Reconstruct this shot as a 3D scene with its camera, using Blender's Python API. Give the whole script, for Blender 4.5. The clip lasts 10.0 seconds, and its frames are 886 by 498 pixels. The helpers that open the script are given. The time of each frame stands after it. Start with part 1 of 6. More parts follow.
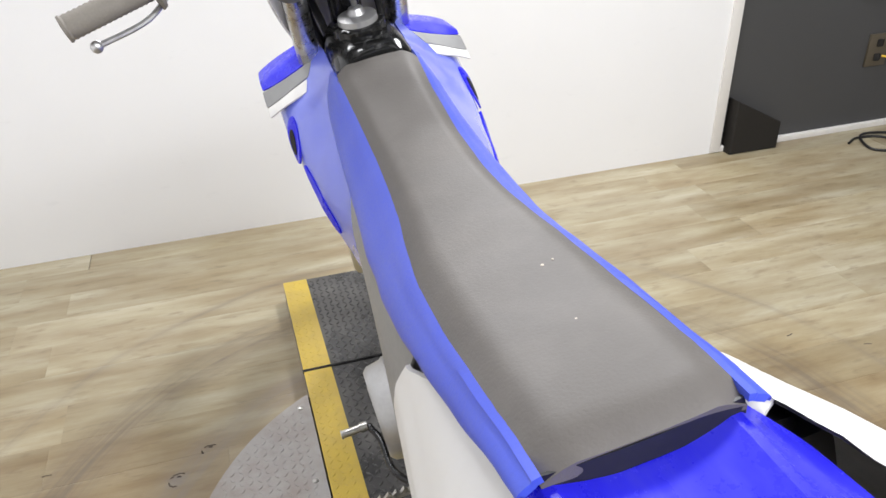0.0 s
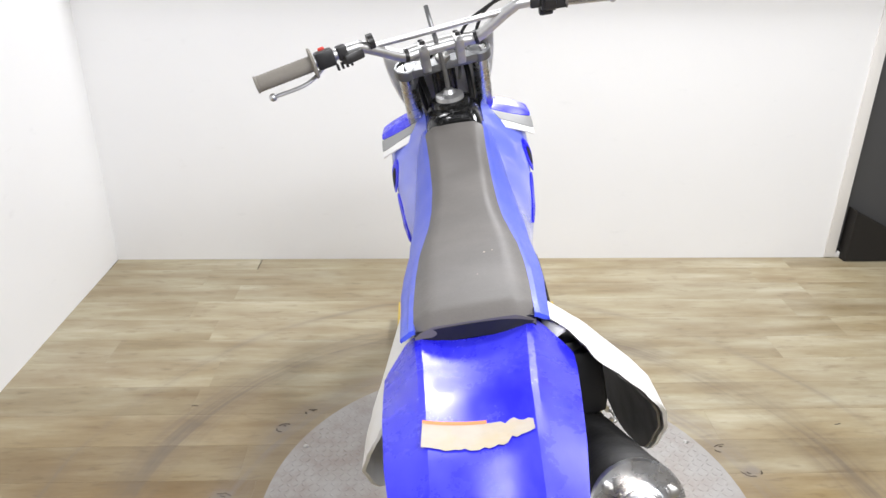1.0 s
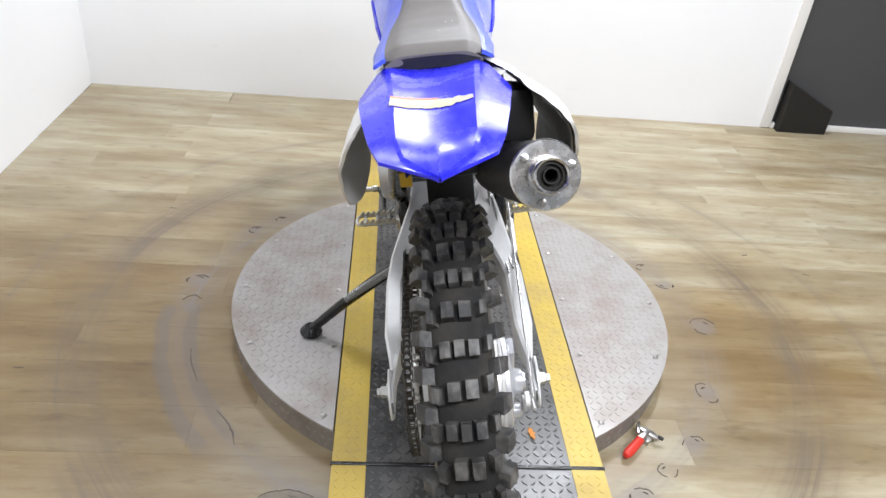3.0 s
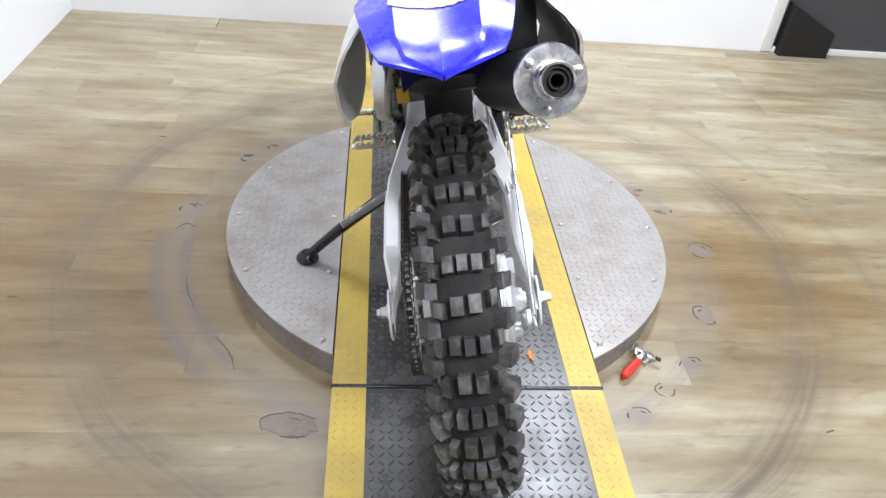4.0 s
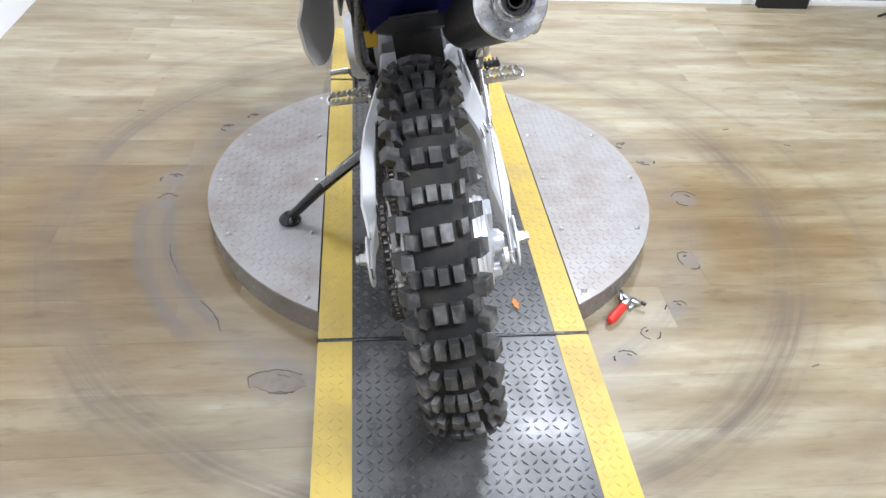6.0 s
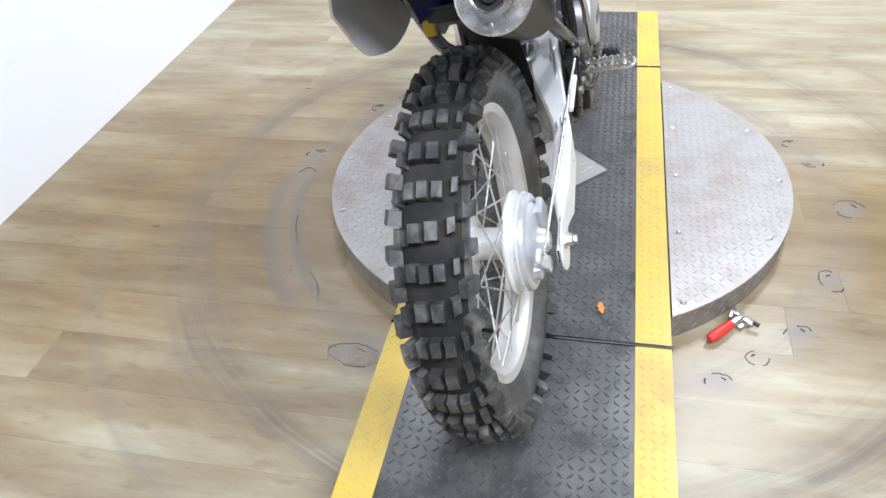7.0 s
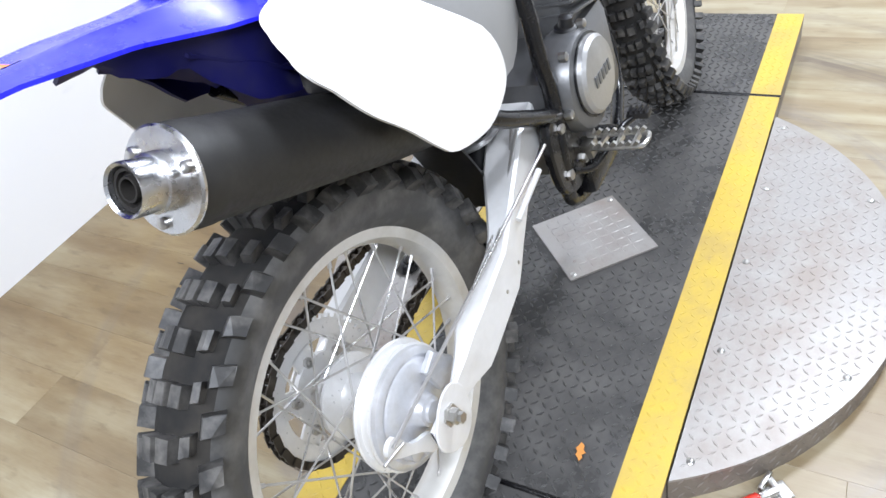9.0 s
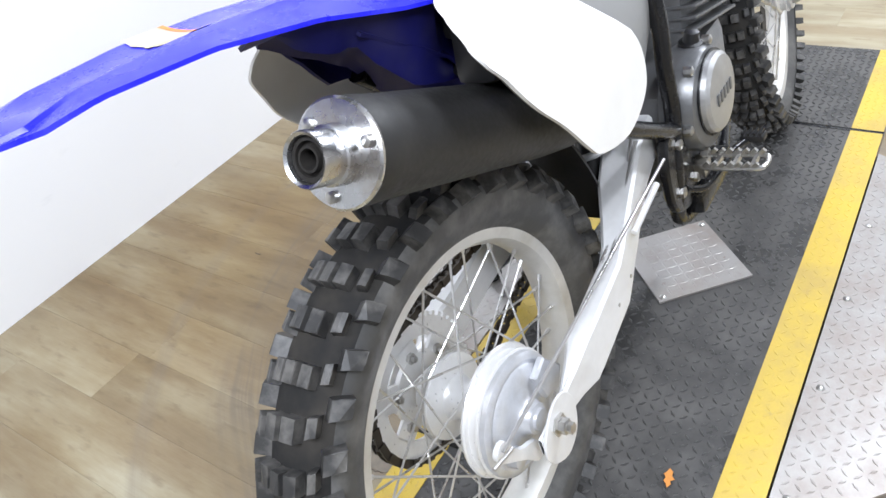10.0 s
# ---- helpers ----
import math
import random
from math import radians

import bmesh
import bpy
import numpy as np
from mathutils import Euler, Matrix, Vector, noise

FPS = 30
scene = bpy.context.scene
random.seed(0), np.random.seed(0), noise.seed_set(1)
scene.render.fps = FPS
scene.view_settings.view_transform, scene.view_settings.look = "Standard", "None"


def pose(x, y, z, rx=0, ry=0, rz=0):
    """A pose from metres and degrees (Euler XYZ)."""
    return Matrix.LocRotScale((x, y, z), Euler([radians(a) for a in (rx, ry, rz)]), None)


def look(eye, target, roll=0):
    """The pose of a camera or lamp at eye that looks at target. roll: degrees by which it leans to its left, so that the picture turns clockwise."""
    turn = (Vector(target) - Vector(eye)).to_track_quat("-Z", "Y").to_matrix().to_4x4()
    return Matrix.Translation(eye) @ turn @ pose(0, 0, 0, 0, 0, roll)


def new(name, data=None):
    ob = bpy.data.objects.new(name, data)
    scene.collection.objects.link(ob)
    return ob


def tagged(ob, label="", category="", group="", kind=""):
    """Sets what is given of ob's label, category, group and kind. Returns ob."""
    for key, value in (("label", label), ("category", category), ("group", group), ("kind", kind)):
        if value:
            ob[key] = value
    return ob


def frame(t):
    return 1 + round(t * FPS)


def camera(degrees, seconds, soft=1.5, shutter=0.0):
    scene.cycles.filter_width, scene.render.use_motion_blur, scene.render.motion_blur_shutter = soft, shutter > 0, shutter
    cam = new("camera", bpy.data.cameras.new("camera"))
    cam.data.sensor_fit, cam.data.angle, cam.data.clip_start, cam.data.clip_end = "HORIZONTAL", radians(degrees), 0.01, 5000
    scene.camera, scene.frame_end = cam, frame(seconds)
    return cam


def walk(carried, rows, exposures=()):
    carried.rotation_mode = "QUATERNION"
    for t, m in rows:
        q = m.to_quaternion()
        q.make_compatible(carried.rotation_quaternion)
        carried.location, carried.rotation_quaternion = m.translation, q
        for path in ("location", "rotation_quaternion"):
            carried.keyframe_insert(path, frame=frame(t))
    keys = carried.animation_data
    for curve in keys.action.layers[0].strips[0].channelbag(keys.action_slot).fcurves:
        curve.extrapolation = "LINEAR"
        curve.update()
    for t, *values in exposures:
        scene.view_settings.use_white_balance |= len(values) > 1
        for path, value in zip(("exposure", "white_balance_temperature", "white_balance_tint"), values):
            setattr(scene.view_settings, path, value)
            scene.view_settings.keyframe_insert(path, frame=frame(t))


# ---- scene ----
cam = camera(62.48, 10.0)
PATH = [
    (0, (-0.3756, -0.9522, 1.3366), (-0.1282, -0.1222, 0.8366), -1.86),
    (0.5, (-0.3492, -1.1917, 1.4040), (-0.1227, -0.3435, 0.9251), 0.76),
    (1, (-0.2226, -1.4251, 1.4356), (-0.1900, -0.5125, 1.0280), 0.66),
    (1.5, (-0.2398, -1.5960, 1.4765), (-0.2159, -0.6554, 1.1379), 0.58),
    (2, (-0.2792, -1.7041, 1.4532), (-0.2199, -0.7812, 1.0728), 2.73),
    (2.5, (-0.2592, -1.7425, 1.4050), (-0.1988, -0.8541, 0.9500), 4.55),
    (3, (-0.2274, -1.7395, 1.3415), (-0.1376, -0.8995, 0.8064), 6.02),
    (3.2, (-0.2251, -1.7440, 1.3246), (-0.1248, -0.9229, 0.7627), 6.90),
    (4.5, (-0.2434, -1.7334, 1.2986), (-0.1394, -0.9480, 0.6884), 5.75),
    (5, (-0.2448, -1.7426, 1.2950), (-0.1338, -0.9639, 0.6776), 6.30),
    (6.3, (-0.1489, -1.7866, 1.2413), (-0.0590, -1.0147, 0.6119), 2.34),
    (6.5, (-0.0726, -1.7659, 1.2485), (-0.0716, -0.9951, 0.6115), -1.37),
    (7, (0.1247, -1.7366, 1.2551), (-0.0746, -0.9974, 0.6118), -5.48),
    (7.5, (0.1875, -1.6164, 1.2480), (-0.0804, -0.9171, 0.5852), -9.32),
    (8, (0.2578, -1.4356, 1.2557), (0.0354, -0.7334, 0.5793), -10.51),
    (8.5, (0.3910, -1.2711, 1.2522), (0.0171, -0.6085, 0.6032), -13.15),
    (9, (0.4744, -1.1917, 1.2270), (0.0166, -0.5864, 0.5758), -15.80),
    (9.5, (0.4593, -1.1943, 1.2183), (-0.0486, -0.6093, 0.5861), -16.48),
    (10, (0.3801, -1.2485, 1.2220), (-0.1275, -0.6541, 0.5984), -13.18),
]
walk(cam, [(t, look(eye, target, roll)) for t, eye, target, roll in PATH],
     [(0.0, -0.10, 6450, 11), (2.5, -0.02, 6350, 11), (3.2, 0.10, 6150, 11), (4.5, 0.20, 5950, 11), (6.5, 0.26, 5850, 11), (7.5, 0.30, 5850, 10.5), (9.0, 0.26, 5900, 10.5), (10.0, 0.20, 5950, 10.5)])

# ---- light ----
world = bpy.data.worlds.new("showroom")
scene.world = world
world.use_nodes = True
world.node_tree.nodes["Background"].inputs["Color"].default_value = (0.9, 0.95, 1.0, 1)
world.node_tree.nodes["Background"].inputs["Strength"].default_value = 0.05


def area_lamp(name, eye, target, w, h, power, colour):
    data = bpy.data.lights.new(name, "AREA")
    data.shape, data.size, data.size_y, data.energy, data.color = "RECTANGLE", w, h, power, colour
    ob = new(name, data)
    ob.matrix_world = look(eye, target)
    return ob


LAMPS = [
    ((-0.70, 1.20, 2.74), (-0.65, 1.05, 0.0), 0.30, 0.9, 24),
    ((0.95, 1.20, 2.74), (0.92, 1.05, 0.0), 0.30, 0.9, 62),
    ((0.95, -2.00, 2.68), (0.70, -0.2, 0.3), 2.8, 0.5, 116),
    ((0.00, 4.30, 2.78), (0.0, 3.0, 0.0), 0.35, 1.2, 110),
    ((1.20, 4.90, 2.78), (1.1, 3.4, 0.0), 0.35, 1.2, 140),
]
for eye, target, w, h, power in LAMPS:
    area_lamp("ceiling_panel_light", eye, target, w, h, power, (0.975, 0.985, 1.0))

# ---- materials ----


class Nodes:
    def __init__(self, name):
        self.m = bpy.data.materials.new(name)
        self.m.use_nodes = True
        self.t = self.m.node_tree
        self.b = self.t.nodes["Principled BSDF"]

    def n(self, kind, **kw):
        node = self.t.nodes.new(kind)
        for k, v in kw.items():
            if k in node.inputs:
                node.inputs[k].default_value = v
        return node

    def link(self, a, b):
        self.t.links.new(a, b)

    def coords(self, which="Object"):
        return self.n("ShaderNodeTexCoord").outputs[which]

    def mapping(self, src, scale=(1, 1, 1), loc=(0, 0, 0)):
        node = self.n("ShaderNodeMapping")
        node.inputs["Scale"].default_value = scale
        node.inputs["Location"].default_value = loc
        self.link(src, node.inputs["Vector"])
        return node.outputs["Vector"]

    def noise(self, vec, scale, detail=4.0, rough=0.55):
        node = self.n("ShaderNodeTexNoise", Scale=scale, Detail=detail, Roughness=rough)
        self.link(vec, node.inputs["Vector"])
        return node.outputs["Fac"]

    def ramp(self, fac, stops):
        node = self.n("ShaderNodeValToRGB")
        el = node.color_ramp.elements
        while len(el) < len(stops):
            el.new(0.5)
        for e, (p, c) in zip(el, stops):
            e.position = p
            e.color = (c, c, c, 1) if isinstance(c, (int, float)) else (*c, 1)
        self.link(fac, node.inputs["Fac"])
        return node.outputs["Color"]

    def mix(self, fac, a, b, blend="MIX"):
        node = self.t.nodes.new("ShaderNodeMix")
        node.data_type, node.blend_type = "RGBA", blend
        for sock, v in ((node.inputs[0], fac), (node.inputs[6], a), (node.inputs[7], b)):
            if isinstance(v, (int, float)):
                sock.default_value = v
            elif isinstance(v, tuple):
                sock.default_value = (*v, 1) if len(v) == 3 else v
            else:
                self.link(v, sock)
        return node.outputs[2]

    def math(self, op, a, b=0.0):
        node = self.t.nodes.new("ShaderNodeMath")
        node.operation = op
        for sock, v in ((node.inputs[0], a), (node.inputs[1], b)):
            if isinstance(v, (int, float)):
                sock.default_value = v
            else:
                self.link(v, sock)
        return node.outputs[0]

    def bump(self, height, strength=0.3, distance=0.002):
        node = self.n("ShaderNodeBump", Strength=strength, Distance=distance)
        self.link(height, node.inputs["Height"])
        self.link(node.outputs["Normal"], self.b.inputs["Normal"])

    def base(self, v):
        self.set("Base Color", v)

    def set(self, key, v):
        if isinstance(v, (int, float)):
            self.b.inputs[key].default_value = v
        elif isinstance(v, tuple):
            self.b.inputs[key].default_value = (*v, 1)
        else:
            self.link(v, self.b.inputs[key])


def worn(name, colour, rough=0.5, metal=0.0, grain=40.0, vary=0.12, dirt=None, dirt_amount=0.3, dirt_scale=9.0, bump=0.1, coat=0.0, gloss=0.5):
    """A surface with fine grain, broad patches and dirt, in the thing's own coordinates."""
    m = Nodes(name)
    co = m.coords()
    fine, broad = m.noise(co, grain, 5), m.noise(co, dirt_scale, 4, 0.6)
    lo = tuple(c * (1 - vary) for c in colour)
    hi = tuple(min(1, c * (1 + vary)) for c in colour)
    col = m.mix(fine, lo, hi)
    if dirt:
        col = m.mix(m.math("MULTIPLY", m.ramp(broad, [(0.45, 0.0), (0.72, 1.0)]), dirt_amount), col, dirt)
    m.base(col)
    m.set("Metallic", metal)
    m.set("Specular IOR Level", gloss)
    m.set("Roughness", m.ramp(fine, [(0.25, max(0.02, rough - 0.08)), (0.75, min(1, rough + 0.08))]))
    if coat:
        m.set("Coat Weight", coat)
        m.set("Coat Roughness", 0.08)
    if bump:
        m.bump(fine, bump, 0.001)
    return m.m


DUST = (0.22, 0.19, 0.15)


def scuffed_blue():
    m = Nodes("blue_plastic")
    co = m.coords()
    rub = m.noise(m.mapping(co, (13, 3.6, 6)), 2.0, 5, 0.58)
    scratch = m.noise(m.mapping(co, (90, 9, 30)), 1.6, 5, 0.75)
    swirl = m.noise(m.mapping(co, (7, 5, 5), (3, 1, 0)), 2.4, 6, 0.72)
    film = m.math("ADD", m.math("MULTIPLY", m.ramp(rub, [(0.44, 0.0), (0.80, 1.0)]), 0.12), m.math("MULTIPLY", m.ramp(scratch, [(0.58, 0.0), (0.76, 1.0)]), 0.06))
    m.base(m.mix(film, (0.016, 0.014, 0.66), (0.30, 0.32, 0.88)))
    m.set("Roughness", m.ramp(swirl, [(0.36, 0.20), (0.66, 0.36)]))
    m.set("Specular IOR Level", 0.36)
    return m.m


M_BLUE = scuffed_blue()
M_BLUE_SEAT = worn("blue_seat_vinyl", (0.070, 0.110, 0.64), 0.40, grain=260, vary=0.08, bump=0.15)
M_SEAT = worn("grey_seat_vinyl", (0.128, 0.117, 0.107), 0.56, grain=320, vary=0.10, dirt=(0.24, 0.22, 0.20), dirt_amount=0.25, bump=0.35)
M_WHITE = worn("white_plastic", (0.80, 0.79, 0.77), 0.38, grain=30, vary=0.03, dirt=(0.6, 0.56, 0.5), dirt_amount=0.2, bump=0.03)
M_BLACK = worn("black_plastic", (0.011, 0.011, 0.012), 0.42, grain=120, vary=0.25, dirt=(0.04, 0.035, 0.03), dirt_amount=0.4, bump=0.1)
M_GLOSSBLACK = worn("black_painted_steel", (0.006, 0.006, 0.007), 0.24, grain=90, vary=0.2, dirt=(0.022, 0.020, 0.018), dirt_amount=0.3, bump=0.04)
M_FOIL = worn("sooty_heat_foil", (0.14, 0.135, 0.128), 0.5, metal=0.3, grain=60, vary=0.3, dirt=(0.05, 0.043, 0.036), dirt_amount=0.6, dirt_scale=20, bump=0.3)
M_MUFFLER = worn("matt_black_exhaust", (0.017, 0.0165, 0.016), 0.55, grain=150, vary=0.2, dirt=(0.050, 0.047, 0.044), dirt_amount=0.5, bump=0.08, gloss=0.4)
M_RUBBER = worn("tyre_rubber", (0.032, 0.031, 0.030), 0.50, grain=90, vary=0.45, dirt=(0.180, 0.170, 0.156), dirt_amount=0.8, dirt_scale=26, bump=0.6)
# groove shade is put into this rubber, darker than the tread blocks
M_CARCASS = worn("shaded_carcass_rubber", (0.017, 0.0165, 0.016), 0.8, grain=120, vary=0.4, dirt=(0.055, 0.048, 0.039), dirt_amount=0.65, dirt_scale=14, bump=0.3, gloss=0.25)
M_SIDEWALL = worn("dusty_sidewall_rubber", (0.062, 0.061, 0.060), 0.45, grain=120, vary=0.25, dirt=(0.185, 0.178, 0.168), dirt_amount=0.7, dirt_scale=18, bump=0.2)
# inner mudguard blue, darkened to stand in for shade under the tail
M_BLUE_SHADED = worn("shaded_blue_plastic", (0.007, 0.007, 0.095), 0.5, grain=60, vary=0.15, dirt=(0.05, 0.045, 0.06), dirt_amount=0.4, bump=0.05)
M_PALEBLUE = worn("light_blue_plastic", (0.15, 0.19, 0.74), 0.16, grain=20, vary=0.05, bump=0.0, coat=0.6)
M_TANKBLACK = worn("gloss_black_tank", (0.008, 0.008, 0.008), 0.12, grain=60, vary=0.2, bump=0.01)
M_GRIP = worn("grey_grip_rubber", (0.235, 0.215, 0.185), 0.7, grain=300, vary=0.15, bump=0.4)
M_ALU = worn("brushed_aluminium", (0.66, 0.66, 0.66), 0.42, 1.0, grain=110, vary=0.10, dirt=(0.36, 0.33, 0.29), dirt_amount=0.35, bump=0.08)
M_RIMALU = worn("dull_anodised_rim", (0.72, 0.705, 0.67), 0.42, 0.40, grain=70, vary=0.08, dirt=(0.38, 0.34, 0.26), dirt_amount=0.45, dirt_scale=12, bump=0.06)
M_ARM = worn("satin_silver_alloy", (0.80, 0.80, 0.80), 0.36, 0.30, grain=90, vary=0.06, dirt=(0.45, 0.42, 0.38), dirt_amount=0.3, bump=0.06)
M_CAST = worn("cast_aluminium", (0.52, 0.52, 0.52), 0.42, 0.85, grain=160, vary=0.15, dirt=(0.25, 0.23, 0.2), dirt_amount=0.45, bump=0.2)
M_ENGINE = worn("silver_engine_paint", (0.17, 0.172, 0.176), 0.36, 0.6, grain=160, vary=0.15, dirt=(0.14, 0.13, 0.12), dirt_amount=0.4, bump=0.15)
M_CHROME = worn("chrome", (0.64, 0.65, 0.67), 0.28, 1.0, grain=60, vary=0.10, dirt=(0.36, 0.26, 0.15), dirt_amount=0.55, dirt_scale=22, bump=0.05)
M_STEEL = worn("zinc_steel", (0.55, 0.54, 0.52), 0.33, 1.0, grain=130, vary=0.15, dirt=(0.3, 0.27, 0.22), dirt_amount=0.4, bump=0.1)
M_DRUM = worn("bright_hub_casting", (0.80, 0.80, 0.80), 0.33, 0.35, grain=120, vary=0.06, dirt=(0.5, 0.46, 0.40), dirt_amount=0.35, bump=0.08)
M_PLATE = worn("grey_brake_plate_casting", (0.64, 0.65, 0.68), 0.36, 0.55, grain=140, vary=0.10, dirt=(0.42, 0.38, 0.33), dirt_amount=0.4, dirt_scale=24, bump=0.12)
M_SPOKE = worn("plated_spoke", (0.62, 0.61, 0.60), 0.30, 0.8, grain=3, vary=0.03, bump=0.0)
M_CHAIN = worn("oily_chain_steel", (0.06, 0.055, 0.05), 0.4, 0.7, grain=200, vary=0.3, dirt=(0.16, 0.11, 0.06), dirt_amount=0.4, bump=0.1)
M_SPRING = worn("grey_spring_steel", (0.40, 0.40, 0.40), 0.35, 0.5, grain=90, vary=0.1, bump=0.05)
M_HOLE = worn("deep_black", (0.010, 0.008, 0.006), 0.8, grain=200, vary=0.3, bump=0.1)
M_HEADER = worn("bronzed_header_pipe", (0.45, 0.24, 0.10), 0.3, 1.0, grain=60, vary=0.2, bump=0.05)
M_YELLOWTAG = worn("yellow_tag", (0.75, 0.48, 0.03), 0.5, grain=60, vary=0.1, bump=0.05)
M_ORANGE = worn("orange_label", (0.78, 0.24, 0.06), 0.55, grain=120, vary=0.15)
M_PAPER = worn("torn_paper_label", (0.52, 0.46, 0.39), 0.8, grain=80, vary=0.15, dirt=(0.55, 0.42, 0.22), dirt_amount=0.6, dirt_scale=30, bump=0.4)
M_RED = worn("red_plastic", (0.62, 0.035, 0.02), 0.4, grain=90, vary=0.1)
M_GREYPLASTIC = worn("grey_plastic", (0.27, 0.27, 0.268), 0.42, grain=90, vary=0.08, bump=0.05)


def plaster(name, colour, rough=0.7, scuff=0.12):
    m = Nodes(name)
    pos = m.n("ShaderNodeNewGeometry").outputs["Position"]
    broad, fine = m.noise(pos, 1.6, 5, 0.6), m.noise(pos, 140, 3)
    marks = m.noise(m.mapping(pos, (3, 3, 9)), 2.2, 6, 0.7)
    col = m.mix(m.math("MULTIPLY", m.ramp(broad, [(0.4, 0.0), (0.75, 1.0)]), scuff), colour, tuple(c * 0.86 for c in colour))
    col = m.mix(m.math("MULTIPLY", m.ramp(marks, [(0.62, 0.0), (0.74, 1.0)]), scuff * 1.5), col, tuple(c * 0.7 for c in colour))
    m.base(col)
    m.set("Roughness", rough)
    m.bump(fine, 0.12, 0.001)
    return m.m


M_WALL = plaster("white_wall_paint", (0.88, 0.88, 0.885))
# recess and storage walls: their shade goes into this dark grey
M_SHADEDWALL = plaster("shaded_wall_paint", (0.060, 0.060, 0.062), 0.6, 0.2)
M_CEILING = plaster("ceiling_paint", (0.10, 0.10, 0.10))
M_FARWALL = plaster("pale_grey_wall_paint", (0.42, 0.42, 0.42))
M_TRIM = plaster("white_trim_paint", (0.78, 0.76, 0.73), 0.5)


def plank_material():
    m = Nodes("limed_oak_plank")
    pos = m.n("ShaderNodeNewGeometry").outputs["Position"]
    rnd = m.n("ShaderNodeObjectInfo").outputs["Random"]
    off = m.t.nodes.new("ShaderNodeCombineXYZ")
    m.link(m.math("MULTIPLY", rnd, 37.0), off.inputs[0])
    m.link(m.math("MULTIPLY", rnd, 11.0), off.inputs[1])
    add = m.t.nodes.new("ShaderNodeVectorMath")
    m.link(pos, add.inputs[0])
    m.link(off.outputs[0], add.inputs[1])
    vec = add.outputs[0]
    streak = m.noise(m.mapping(vec, (1.1, 6.0, 1)), 1.7, 6, 0.56)
    cloud = m.noise(m.mapping(pos, (1.0, 1.5, 1)), 1.5, 5, 0.60)
    haze = m.noise(m.mapping(pos, (0.55, 3.2, 1), (4, 7, 0)), 3.2, 6, 0.62)
    grain = m.noise(m.mapping(vec, (6, 150, 1)), 2.0, 4, 0.6)
    knots = m.noise(m.mapping(vec, (7, 24, 1)), 1.6, 4, 0.55)
    col = m.ramp(streak, [(0.26, (0.225, 0.168, 0.090)), (0.42, (0.312, 0.250, 0.146)), (0.54, (0.382, 0.328, 0.212)), (0.70, (0.480, 0.440, 0.322))])
    col = m.mix(m.math("MULTIPLY", m.ramp(cloud, [(0.40, 0.0), (0.64, 1.0)]), 0.30), col, (0.470, 0.440, 0.345))
    col = m.mix(m.math("MULTIPLY", m.ramp(haze, [(0.44, 0.0), (0.68, 1.0)]), 0.50), col, (0.225, 0.152, 0.076))
    col = m.mix(m.math("MULTIPLY", m.ramp(grain, [(0.45, 0.0), (0.8, 1.0)]), 0.16), col, (0.16, 0.115, 0.075))
    col = m.mix(m.math("MULTIPLY", m.ramp(knots, [(0.56, 0.0), (0.76, 1.0)]), 0.50), col, (0.150, 0.102, 0.058))
    tone = m.ramp(rnd, [(0.0, 0.90), (1.0, 1.06)])
    col = m.mix(1.0, col, tone, "MULTIPLY")
    # tyre scuffs worn in rings round the turntable
    sep = m.t.nodes.new("ShaderNodeSeparateXYZ")
    m.link(pos, sep.inputs[0])
    rad = m.math("SQRT", m.math("ADD", m.math("POWER", sep.outputs[0], 2.0), m.math("POWER", sep.outputs[1], 2.0)))
    wob = m.math("ADD", rad, m.math("MULTIPLY", m.noise(pos, 2.0, 2), 0.05))
    patch = m.ramp(m.noise(pos, 3.2, 4, 0.6), [(0.36, 0.25), (0.60, 1.0)])

    def ring(r, w):
        d = m.math("ABSOLUTE", m.math("SUBTRACT", wob, r))
        return m.math("MULTIPLY", m.math("MAXIMUM", m.math("SUBTRACT", 1.0, m.math("DIVIDE", d, w)), 0.0), patch)

    comb = m.t.nodes.new("ShaderNodeCombineXYZ")
    m.link(wob, comb.inputs[0])
    m.link(m.math("MULTIPLY", m.math("ARCTAN2", sep.outputs[1], sep.outputs[0]), 0.02), comb.inputs[1])
    lines = m.ramp(m.noise(comb.outputs[0], 62, 3, 0.6), [(0.42, 0.0), (0.60, 1.0)])
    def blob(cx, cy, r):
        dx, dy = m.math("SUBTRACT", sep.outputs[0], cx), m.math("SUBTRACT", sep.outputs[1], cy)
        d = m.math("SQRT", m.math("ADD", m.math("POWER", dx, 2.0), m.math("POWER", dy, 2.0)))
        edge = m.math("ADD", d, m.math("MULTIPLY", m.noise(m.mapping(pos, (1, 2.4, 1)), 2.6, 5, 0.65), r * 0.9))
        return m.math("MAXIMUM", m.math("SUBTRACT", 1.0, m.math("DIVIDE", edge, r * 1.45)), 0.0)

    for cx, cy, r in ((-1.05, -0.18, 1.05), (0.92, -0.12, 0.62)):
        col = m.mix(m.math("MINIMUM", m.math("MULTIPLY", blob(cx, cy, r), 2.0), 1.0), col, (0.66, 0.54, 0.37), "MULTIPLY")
    smear = m.math("ADD", m.math("MULTIPLY", lines, 0.55), 0.45)
    col = m.mix(m.math("MULTIPLY", m.math("MULTIPLY", ring(0.782, 0.080), smear), 0.75), col, (0.230, 0.200, 0.180))
    col = m.mix(m.math("MULTIPLY", m.math("MULTIPLY", ring(1.055, 0.105), smear), 0.95), col, (0.150, 0.118, 0.088))
    col = m.mix(m.math("MULTIPLY", m.math("MULTIPLY", ring(1.30, 0.03), smear), 0.5), col, (0.170, 0.142, 0.115))
